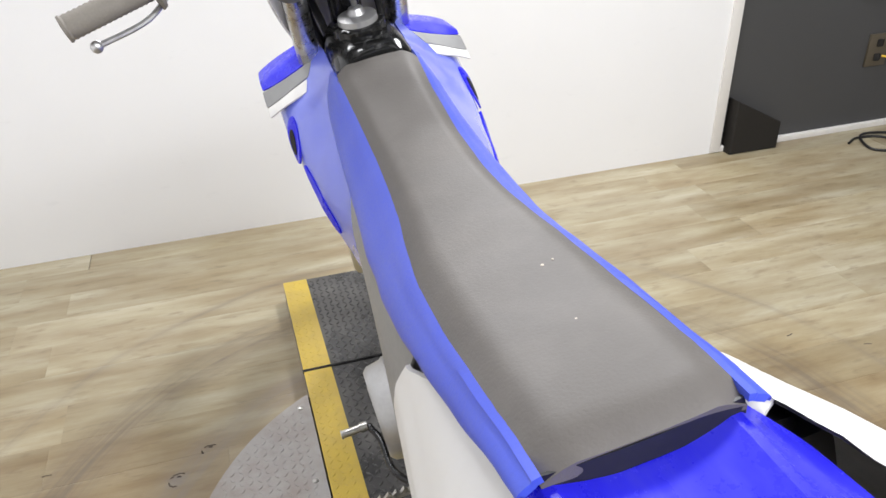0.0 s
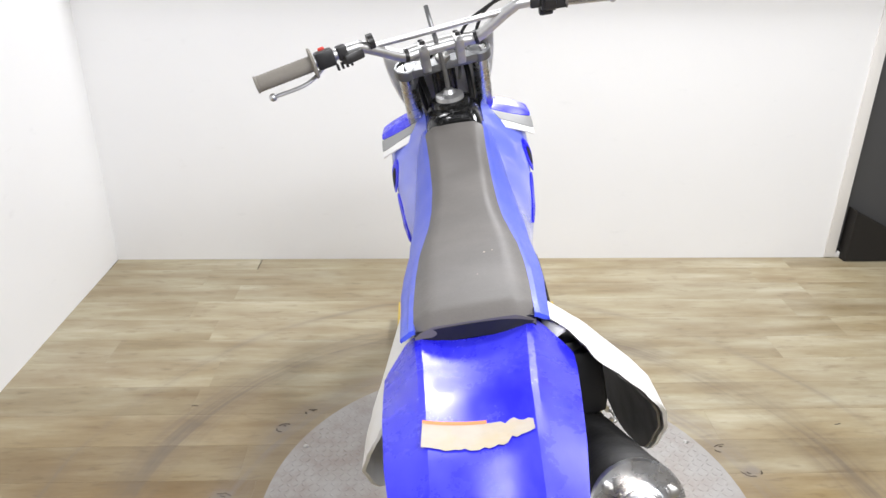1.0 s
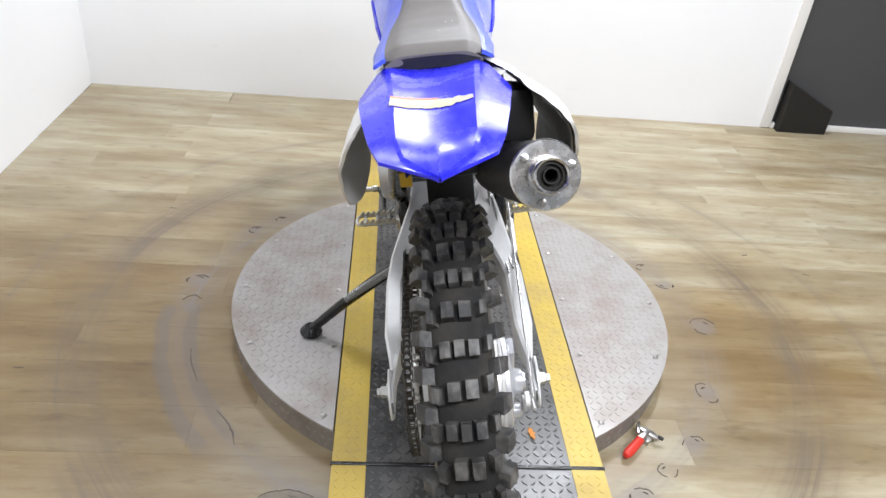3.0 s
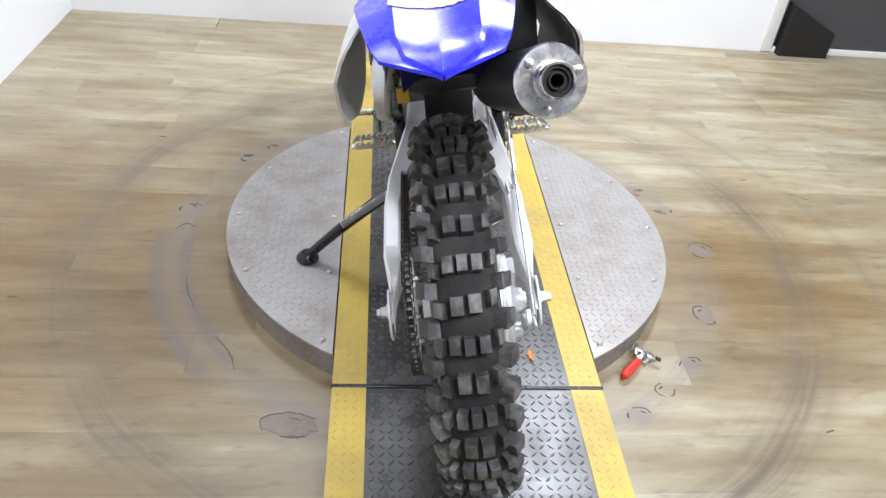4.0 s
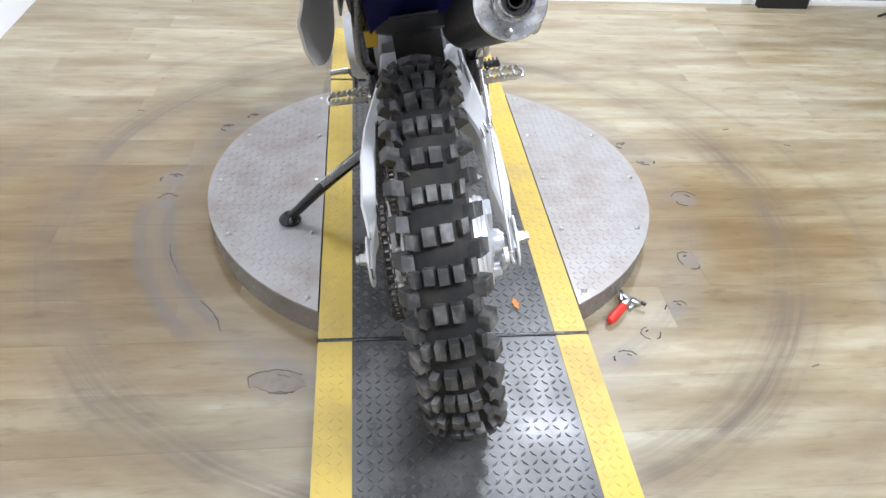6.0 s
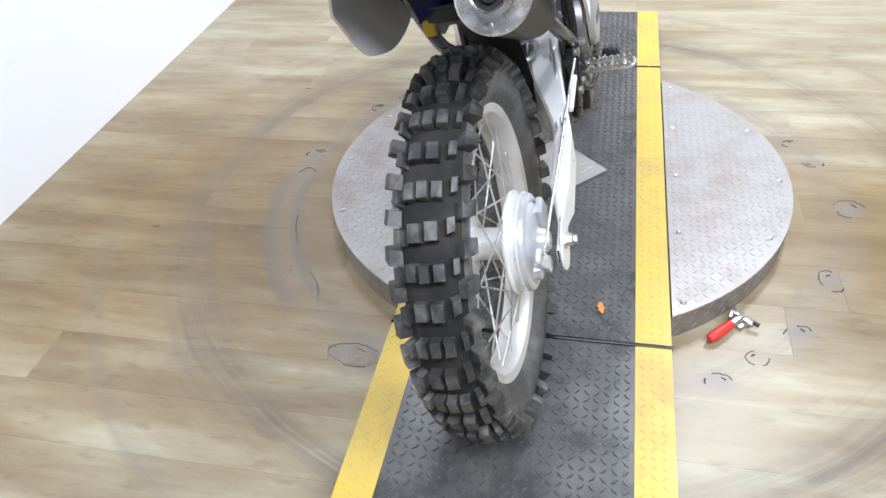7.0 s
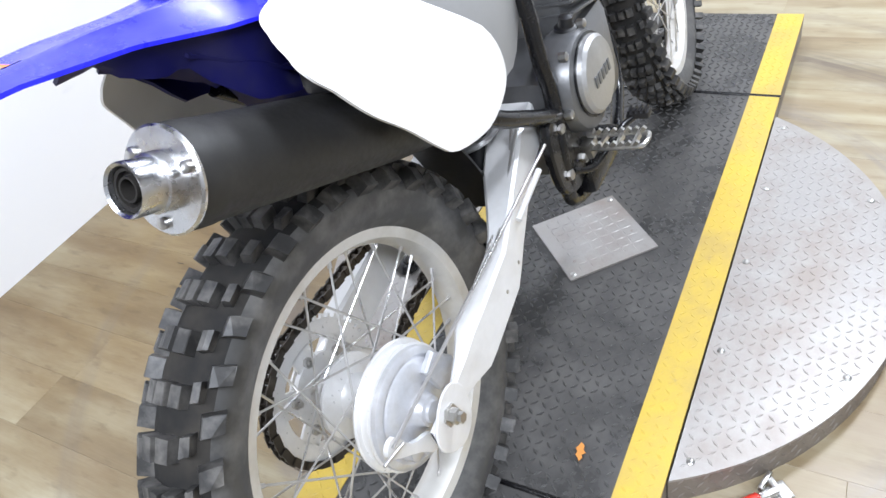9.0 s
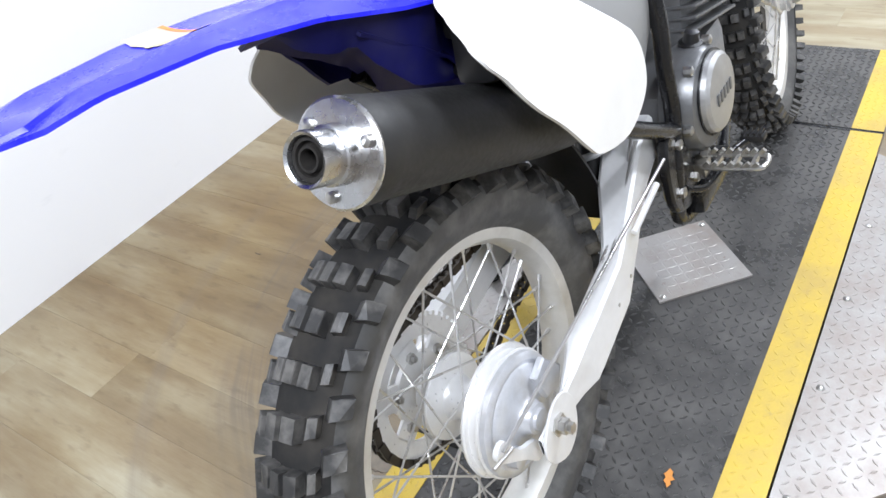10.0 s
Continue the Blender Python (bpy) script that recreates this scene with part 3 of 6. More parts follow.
def seat_side(y):
    """How far the side flares out, and how deep it reaches."""
    return lerp_table([(0.06, 0.018, 0.012), (0.12, 0.020, 0.020), (0.2, 0.023, 0.034), (0.3, 0.028, 0.038), (0.4, 0.034, 0.055), (0.5, 0.044, 0.075), (0.6, 0.052, 0.084), (0.7, 0.048, 0.084), (0.8, 0.040, 0.090), (0.92, 0.026, 0.085)], y)


SEAT_REAR, SEAT_FRONT = 0.082, 0.905


def build_seat():
    def rear(y, u):
        """The rear edge is bowed: its corners lie further forward."""
        return y + 0.007 * u * u * max(0.0, 1 - (y - SEAT_REAR) / 0.12)

    ys = [SEAT_REAR + (SEAT_FRONT - SEAT_REAR) * k / 44 for k in range(45)]
    bm = bmesh.new()
    rings = []
    for k, y in enumerate(ys):
        z, w = seat_top(y), seat_half(y)
        ring = []
        drop = 0.012 if k == 0 else 0.004 if k == 44 else 0.0
        mid = seat_mid(y)
        roll = 0.011 + 0.009 * math.sin(math.pi * min(1.0, max(0.0, (y - 0.15) / 0.7)))
        for j in range(19):
            u = -1 + 2 * j / 18
            ring.append(V(u * w + mid, rear(y, u), z - drop - 0.005 * u * u - roll * max(0, abs(u) - 0.72) / 0.28))
        for j in range(19):
            u = 1 - 2 * j / 18
            ring.append(V(u * w * 0.98 + mid, rear(y, u), z - 0.042))
        rings.append(ring)
    add_loft(bm, rings)
    seat = part("seat", bm, M_SEAT, bike, "long grey textured vinyl seat pad")
    for side in (-1, 1):
        bm = bmesh.new()

        def fn(u, v, side=side):
            y = SEAT_REAR + 0.004 + (SEAT_FRONT + 0.02 - SEAT_REAR) * u
            z, w = seat_top(y), seat_half(y)
            out, deep = seat_side(y)
            if side > 0:
                out, deep = out * 0.9, deep * 0.9
            roll = 0.016 + 0.009 * math.sin(math.pi * min(1.0, max(0.0, (y - 0.15) / 0.7)))
            x = w - 0.001 + out * math.sin(v * math.pi * 0.62) + 0.003 * math.sin(min(1, v * 6) * math.pi)
            return (side * x + seat_mid(y), y, z - roll + 0.001 - deep * v)

        add_sheet(bm, fn, 44, 10, 0.006 * -side)
        part("seat_side", bm, M_BLUE_SEAT, seat, "blue vinyl side of the seat")
    # the black lip that shows behind the pad
    bm = bmesh.new()

    def lip(u, v):
        s = 2 * u - 1
        return (s * 0.073 + seat_mid(0.09), SEAT_REAR + 0.004 - 0.002 * (1 - v) + 0.007 * s * s, seat_top(0.085) - 0.016 - 0.018 * (1 - v) - 0.005 * s * s)

    add_sheet(bm, lip, 18, 4, -0.003)
    part("seat_base", bm, M_BLACK, seat, "black seat base edge")
    for x, y, r in ((0.018, 0.318, 0.0018), (0.030, 0.322, 0.0014), (0.004, 0.215, 0.0012)):
        bm = bmesh.new()
        add_revolve(bm, [(0.0, r), (0.0004, r * 0.9), (0.0005, 0.0002)], (x, y, seat_top(y) - 0.0004), (0, 0, 1), 9)
        part("paint_speck", bm, M_PAPER, seat, "small white speck on the vinyl")


build_seat()


def fender_section(y):
    """Height of the top, half width of the top, half width of the flank, drop of the flank."""
    rows = [(-0.347, 0.9535, 0.0010, 0.002, 0.001), (-0.302, 0.9560, 0.040, 0.063, 0.002), (-0.262, 0.9640, 0.0500, 0.0755, 0.007), (-0.17, 0.9600, 0.0550, 0.0900, 0.012),
            (-0.07, 0.9480, 0.0605, 0.1020, 0.022), (0.02, 0.9320, 0.0670, 0.1120, 0.036), (0.075, 0.9260, 0.0715, 0.1160, 0.044), (0.100, 0.9220, 0.0730, 0.0860, 0.012), (0.17, 0.888, 0.0740, 0.0800, 0.006)]
    ys = [r[0] for r in rows]
    return tuple(float(np.interp(y, ys, [r[k] for r in rows])) for k in range(1, 5))


FENDER_X = -0.011


def build_fender():
    bm = bmesh.new()

    def fn(u, v):
        y = -0.347 + 0.517 * u
        z, top, flank, drop = fender_section(y)
        s = 2 * v - 1
        a = abs(s)
        if a < 0.6:
            k = a / 0.6
            tail = min(1.0, max(0.0, (-0.262 - y) / 0.04))
            x, dz = top * k, 0.0040 * tail * (1 - k) - 0.0080 * (1 - k * k) * (1 - tail)
        else:
            k = (a - 0.6) / 0.4
            x, dz = top + (flank - top) * k, -0.003 - (drop - 0.003) * k
        return (math.copysign(x, s) + FENDER_X, y, z + dz)

    add_sheet(bm, fn, 46, 30, 0.004, (0, 0, 1))
    fender = part("rear_fender", bm, M_BLUE, bike, "glossy blue plastic rear mudguard with rubbed streaks")
    fender.data.set_sharp_from_angle(angle=radians(10))
    # worn warning label with a torn edge
    rnd = random.Random(5)
    top, low = [], []
    for k in range(25):
        x = -0.066 + 0.103 * k / 24
        tear = rnd.uniform(-0.007, 0.004) if k > 15 else rnd.uniform(-0.0015, 0.0015)
        top.append((x, -0.118 - 0.010 * k / 24 + (tear if k > 17 else 0)))
        low.append((x, -0.160 - 0.008 * k / 24 + rnd.uniform(-0.002, 0.002) + (0.012 if k > 18 else 0) - tear * 0.5))

    def skin(x, y, lift):
        z, tw, fl, dr = fender_section(y)
        k = min(1, abs(x - FENDER_X) / tw)
        return V(x, y, z - 0.0080 * (1 - k * k) + lift)

    def strip(a, b, mat, lift, label):
        bm = bmesh.new()
        n = len(a)
        rows = []
        for j in range(7):
            rows.append([skin(p[0] + (q[0] - p[0]) * j / 6, p[1] + (q[1] - p[1]) * j / 6, lift) for p, q in zip(a, b)])
        vs = [[bm.verts.new(p) for p in r] for r in rows]
        for r, s in zip(vs, vs[1:]):
            for i in range(n - 1):
                bm.faces.new((r[i], r[i + 1], s[i + 1], s[i]))
        part("label", bm, mat, fender, label, smooth=False)

    strip(top, low, M_PAPER, 0.0012, "torn and faded white paper label")
    strip([(x, y + 0.005) for x, y in top[:15]], [(x, y - 0.001) for x, y in top[:15]], M_ORANGE, 0.0016, "orange stripe of a worn warning label")
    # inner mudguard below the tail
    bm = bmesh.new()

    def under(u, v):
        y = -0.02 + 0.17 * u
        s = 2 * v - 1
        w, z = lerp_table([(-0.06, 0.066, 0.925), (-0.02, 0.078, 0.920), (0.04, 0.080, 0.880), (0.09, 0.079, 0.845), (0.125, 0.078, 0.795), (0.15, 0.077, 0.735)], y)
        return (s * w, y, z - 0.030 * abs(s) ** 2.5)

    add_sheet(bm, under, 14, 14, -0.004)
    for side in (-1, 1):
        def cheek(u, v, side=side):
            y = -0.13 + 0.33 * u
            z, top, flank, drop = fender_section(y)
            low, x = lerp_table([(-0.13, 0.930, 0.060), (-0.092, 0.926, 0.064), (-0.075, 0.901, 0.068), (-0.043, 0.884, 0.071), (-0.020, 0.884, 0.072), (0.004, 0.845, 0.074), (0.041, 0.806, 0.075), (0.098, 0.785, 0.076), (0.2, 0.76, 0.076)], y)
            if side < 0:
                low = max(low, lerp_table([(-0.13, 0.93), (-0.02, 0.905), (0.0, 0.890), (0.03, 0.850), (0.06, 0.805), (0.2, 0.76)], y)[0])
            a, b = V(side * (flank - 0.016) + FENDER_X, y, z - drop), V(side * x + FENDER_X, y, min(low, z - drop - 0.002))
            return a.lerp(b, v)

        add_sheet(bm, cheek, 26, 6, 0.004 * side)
    part("inner_fender", bm, M_BLUE_SHADED, fender, "blue inner mudguard under the tail, darkened for shade")


build_fender()


def build_side_panels():
    rear = [(0.11, 0.897), (0.068, 0.897), (0.038, 0.893), (0.016, 0.882), (0.002, 0.860), (0.0, 0.842), (0.012, 0.82), (0.035, 0.78), (0.07, 0.74), (0.105, 0.695), (0.14, 0.665), (0.225, 0.640), (0.290, 0.650), (0.314, 0.676), (0.302, 0.725)]
    for side in (-1, 1):
        front = [(0.395, 0.735), (0.388, 0.775), (0.374, 0.812), (0.362, 0.818), (0.300, 0.850), (0.25, 0.870), (0.19, 0.888)] if side < 0 else [(0.240, 0.80), (0.212, 0.83), (0.210, 0.862), (0.215, 0.895), (0.17, 0.902)]
        sm = smoothed(([(0.11, 0.900), (0.068, 0.898), (0.038, 0.892)] + rear[3:-3] + [(0.310, 0.650), (0.355, 0.682)] if side < 0 else rear) + front, 4)

        def place(y, z, w, side=side):
            """The sheet stands off boxily over the exhaust and draws in towards its front edge."""
            x = lerp_table([(0.63, 0.203), (0.72, 0.206), (0.78, 0.203), (0.82, 0.197), (0.84, 0.190), (0.86, 0.176), (0.88, 0.154), (0.895, 0.126), (0.905, 0.104), (0.914, 0.088)], z)[0]
            if side < 0:
                x = lerp_table([(0.63, 0.184), (0.72, 0.185), (0.78, 0.178), (0.82, 0.162), (0.84, 0.152), (0.86, 0.138), (0.88, 0.118), (0.90, 0.098), (0.914, 0.088)], z)[0]
            x -= 0.10 * max(0.0, y - 0.1) + (0.33 if side > 0 else 0.04) * max(0.0, y - 0.06) * min(1.0, max(0.0, (z - 0.75) / 0.11))
            if side < 0:
                x -= 0.004
            return V(side * (x + w), y, z)

        def shell(offset, thick, scale):
            bm = bmesh.new()
            cy, cz, rows = 0.13, 0.79, []
            for k in range(11):
                s = k / 10 * scale
                rows.append([place(cy + (u - cy) * s, cz + (v - cz) * s, offset) for u, v in sm])
            outer = [[bm.verts.new(p) for p in r] for r in rows[1:]]
            hub = bm.verts.new(place(cy, cz, offset))
            inner = [[bm.verts.new(V(p.x - side * thick, p.y, p.z)) for p in r] for r in rows[1:]]
            hub2 = bm.verts.new(place(cy, cz, offset - thick))
            n = len(sm)
            for layer, h in ((outer, hub), (inner, hub2)):
                for i in range(n):
                    bm.faces.new((h, layer[0][i], layer[0][(i + 1) % n]))
                for a, b in zip(layer, layer[1:]):
                    for i in range(n):
                        bm.faces.new((a[i], a[(i + 1) % n], b[(i + 1) % n], b[i]))
            for i in range(n):
                bm.faces.new((outer[-1][i], outer[-1][(i + 1) % n], inner[-1][(i + 1) % n], inner[-1][i]))
            return bm

        panel = part("side_panel", shell(0.0, 0.005, 1.0), M_WHITE, bike, "white plastic side number panel")
        bm = bmesh.new()

        def top(u, v, side=side):
            y = (0.095 + 0.17 * u) if side > 0 else (0.105 + 0.11 * u)
            z0 = lerp_table([(0.04, 0.893), (0.10, 0.886), (0.2, 0.880), (0.3, 0.858), (0.36, 0.835)], y)[0]
            x0 = 0.078 if side > 0 else 0.088
            edge = place(y, 0.893, 0.0)
            return (side * x0 + (edge.x - side * x0) * v, y + 0.02 * v * (1 - u), z0 + (0.894 - z0) * v + 0.004 * math.sin(v * math.pi))

        add_sheet(bm, top, 16, 6, 0.004, (0, 0, 1))
        part("panel_top", bm, M_WHITE, panel, "white upper flange of the side panel")
        if side > 0:
            part("heat_shield", shell(-0.008, 0.003, 0.965), M_FOIL, panel, "sooty grey heat shield lining the side panel")


build_side_panels()


def build_wheel(name, centre, turn, tyre_r, rim_r, half, hub_r, label, rows, drum):
    wheel = part(name, wheel_rim(rim_r, half * 0.60), M_RIMALU, bike, label)
    wheel.matrix_basis = Matrix.Translation(centre) @ turn
    bm = bmesh.new()
    crown, k = tyre_r - 0.0165, half / 0.062
    cols = [(0.0, 0.0), (0.014, 0.0010), (0.0255, 0.0034), (0.041, 0.0105), (0.0465, 0.0140), (0.0560, 0.0255), (0.0615, 0.038)]
    right = [(x * k, crown - d * k) for x, d in cols] + [(0.0600 * k, rim_r + 0.030), (0.052 * k, rim_r + 0.012), (0.036 * k, rim_r - 0.004)]
    crest = right[:6]
    add_revolve(bm, [(-x, r) for x, r in crest[:0:-1]] + crest, (0, 0, 0), (1, 0, 0), 96, cap=False)
    tyre = part("tyre", bm, M_CARCASS, wheel, "knobbly off-road tyre with dusty block tread")
    for s in (-1, 1):
        bm = bmesh.new()
        add_revolve(bm, [(s * x, r) for x, r in right[5:]], (0, 0, 0), (1, 0, 0), 96, cap=False)
        part("sidewall", bm, M_SIDEWALL, tyre, "dusty grey tyre sidewall")
    at = lambda x, r, a: V(x, r * math.sin(a), r * math.cos(a))
    rnd = random.Random(3)

    def skin(x):
        return lerp_table([(a, b) for a, b in right[:7]], abs(x))[0]

    def block(bm, a, x0, x1, span, h, skew=0.0):
        """One tread block round the angle a, from x0 to x1 across, standing on the carcass."""
        x0, x1 = x0 * k, x1 * k
        nx, nr = skin(x0) - skin(x1), x1 - x0
        ln = math.hypot(nx, nr)
        up = at(nx / ln, nr / ln, a)
        h *= 1 + rnd.uniform(-0.08, 0.06)
        turn = rnd.uniform(-0.07, 0.07) * span
        base, tops = [], []
        for x, s in ((x0, -1), ((x0 + x1) / 2, -1), (x1, -1), (x1, 1), ((x0 + x1) / 2, 1), (x0, 1)):
            ang = a + s * span / 2 + turn + skew * (x - x0)
            base.append(at(x, skin(x) - 0.003, ang))
        mean = sum(base, Vector()) / 6
        mid = [mean + (p - mean) * rnd.uniform(0.93, 0.98) + up * (h * 0.93 + 0.003) for p in base]
        tops = [mean + (p - mean) * rnd.uniform(0.86, 0.94) + up * (h + 0.003 + rnd.uniform(-0.0016, 0.0006)) for p in base]
        add_loft(bm, [base, mid, tops])

    step = 2 * math.pi / rows
    bm = bmesh.new()
    for q in range(rows):
        a = radians(-57.1) + step * q
        span = step * 0.47
        three = q % 2 == 0
        for x0, x1 in ((-0.0300, -0.0108), (-0.0094, 0.0094), (0.0108, 0.0300)) if three else ((-0.0238, -0.0012), (0.0012, 0.0238)):
            block(bm, a, x0, x1, span * (1.0 if three else 1.08), 0.0165)
        for s in (-1, 1):
            lo, hi = sorted((s * 0.0440, s * 0.0612))
            block(bm, a + step * (0.47 if s > 0 else 0.53), lo, hi, span * 0.98, 0.0200, s * 1.5)
            lo, hi = sorted((s * 0.0310, s * 0.0440)) if not three else sorted((s * 0.0370, s * 0.0470))
            block(bm, a + step * (0.10 if s > 0 else -0.06), lo, hi, span * 0.92, 0.0172, s * 1.0)
    part("tread", bm, M_RUBBER, tyre, "worn rubber tread blocks with dusty tops", smooth=False, kind="stuff")
    bm = bmesh.new()
    add_revolve(bm, [(-0.075, 0.020), (-0.072, 0.038), (-0.045, 0.042), (-0.040, hub_r * 0.72), (-0.032, hub_r * 0.72), (-0.026, 0.034), (-0.018, 0.029), (0.020, 0.029), (0.032, 0.034), (0.039, 0.050), (0.046, hub_r - 0.008), (0.0475, hub_r + 0.003), (0.0515, hub_r + 0.005), (0.0545, hub_r + 0.003), (0.0555, hub_r - 0.003), (0.066, hub_r - 0.004), (0.067, hub_r), (0.0715, hub_r + 0.001), (0.073, hub_r - 0.004)], (0, 0, 0), (1, 0, 0), 56)
    hub = part("hub", bm, M_DRUM, wheel, "bright cast aluminium drum brake hub")
    bm = bmesh.new()
    add_revolve(bm, [(0.0732, hub_r - 0.002), (0.080, hub_r - 0.003), (0.083, hub_r - 0.007), (0.0835, hub_r - 0.013), (0.0815, hub_r - 0.016), (0.0815, hub_r - 0.019), (0.085, hub_r - 0.023), (0.0875, hub_r * 0.5), (0.089, 0.030), (0.094, 0.024), (0.106, 0.021), (0.108, 0.016), (0.112, 0.015)], (0, 0, 0), (1, 0, 0), 48)
    if drum:
        # anchor lug and cam boss of the brake plate
        add_plate(bm, [(0.030, 0.040), (0.060, 0.052), (0.090, 0.010), (0.070, -0.018), (0.040, -0.006)], 0.012, lambda u, v, w: (0.092 + w, u, v), 0.003)
        add_revolve(bm, [(0.078, 0.016), (0.098, 0.014), (0.100, 0.008)], (0, -0.046, -0.030), (1, 0, 0), 16)
    part("brake_plate", bm, M_PLATE, hub, "satin aluminium brake backing plate")
    bm = bmesh.new()
    add_tube(bm, [(0, 0, 0), (0, 0, 1)], 0.0017, 6, smooth=False)
    add_tube(bm, [(0, 0, 0.90), (0, 0, 1)], 0.0032, 6, smooth=False)
    spoke = mesh_of("spoke", bm, M_SPOKE)
    n = 36
    for k in range(n):
        right = k % 2
        x0 = 0.0515 if right else -0.034
        r0 = hub_r + 0.002 if right else hub_r * 0.78
        side = 1 if (k // 2) % 2 else -1
        a1 = 2 * math.pi * (k + 0.5) / n
        a0 = a1 + side * (1.05 if right else 1.2)
        p = V(x0, r0 * math.sin(a0), r0 * math.cos(a0))
        q = V(x0 * 0.12, (rim_r - 0.016) * math.sin(a1), (rim_r - 0.016) * math.cos(a1))
        d = q - p
        ob = new("spoke", spoke)
        ob.parent = wheel
        ob.matrix_basis = Matrix.Translation(p) @ d.to_track_quat("Z", "Y").to_matrix().to_4x4() @ Matrix.Diagonal((1, 1, d.length, 1))
    return wheel


def wheel_rim(r, w):
    bm = bmesh.new()
    prof = [(-w, r - 0.003), (-w, r + 0.001), (-w * 0.9, r + 0.001), (-w * 0.82, r - 0.013), (-w * 0.35, r - 0.022), (w * 0.35, r - 0.022), (w * 0.82, r - 0.013), (w * 0.9, r + 0.001), (w, r + 0.001), (w, r - 0.003), (w * 0.88, r - 0.018), (w * 0.35, r - 0.027), (-w * 0.35, r - 0.027), (-w * 0.88, r - 0.018)]
    prof.append(prof[0])
    add_revolve(bm, prof, (0, 0, 0), (1, 0, 0), 72, cap=False)
    bmesh.ops.remove_doubles(bm, verts=bm.verts, dist=1e-5)
    return bm


build_wheel("rear_wheel", AXLE + V(-0.009, 0, 0), Matrix(), 0.347, 0.249, 0.0510, 0.088, "spoked rear wheel with aluminium rim", 38, True)
STEER = Matrix.Translation((0, 0.955, 1.10)) @ Matrix.Rotation(radians(27), 4, "X") @ Matrix.Rotation(radians(9), 4, "Z") @ Matrix.Rotation(radians(-27), 4, "X") @ Matrix.Translation((0, -0.955, -1.10))
fw = STEER @ Matrix.Translation((0, 1.395, 0.352))
build_wheel("front_wheel", fw.translation, fw.to_3x3().to_4x4(), 0.350, 0.278, 0.046, 0.055, "spoked front wheel with pale rim", 54, False)


def build_muffler():
    tail, nose = V(0.1243, -0.138, 0.835), V(0.087, 0.28, 0.642)
    d = (tail - nose).normalized()
    L = (tail - nose).length
    bm = bmesh.new()
    add_revolve(bm, [(0, 0.030), (0.05, 0.045), (0.12, 0.0475), (L - 0.030, 0.0465), (L - 0.028, 0.0472), (L - 0.012, 0.0472), (L - 0.006, 0.0465), (L, 0.0465)], nose, d, 40)
    body = part("muffler", bm, M_MUFFLER, bike, "matt black exhaust silencer")
    bm = bmesh.new()
    add_revolve(bm, [(0, 0.0473), (0.003, 0.0477), (0.005, 0.0455), (0.005, 0.0262), (0.017, 0.0255), (0.018, 0.0232), (0.041, 0.0236), (0.043, 0.0225), (0.041, 0.0198), (0.006, 0.0200), (0.006, 0.001)], tail, d, 40)
    cap = part("end_cap", bm, M_CHROME, body, "chrome end cap with outlet")
    bm = bmesh.new()
    add_revolve(bm, [(0.010, 0.0192), (0.036, 0.0194), (0.037, 0.0150), (0.032, 0.0145), (0.032, 0.0112), (0.038, 0.0108), (0.038, 0.0088), (0.010, 0.0085), (0.010, 0.001)], tail, d, 32)
    part("outlet_pipe", bm, M_HOLE, cap, "sooty inner outlet pipe")
    side = d.orthogonal().normalized()
    other = d.cross(side)
    for k in range(3):
        a = 2 * math.pi * k / 3 + 0.5
        bm = bmesh.new()
        add_revolve(bm, [(0, 0.0055), (0.004, 0.0055), (0.005, 0.003)], tail + d * 0.005 + (side * math.cos(a) + other * math.sin(a)) * 0.0365, d, 10)
        part("rivet", bm, M_STEEL, cap)
    bm = bmesh.new()
    add_tube(bm, [tuple(nose + d * 0.02), (0.080, 0.34, 0.63), (0.065, 0.46, 0.66), (0.06, 0.60, 0.70)], 0.018, 12)
    add_tube(bm, [(0.06, 0.60, 0.70), (0.08, 0.74, 0.70), (0.11, 0.86, 0.66), (0.10, 0.93, 0.60), (0.05, 0.90, 0.60)], 0.016, 12)
    part("exhaust_pipe", bm, M_HEADER, body, "bronzed exhaust pipe")


build_muffler()


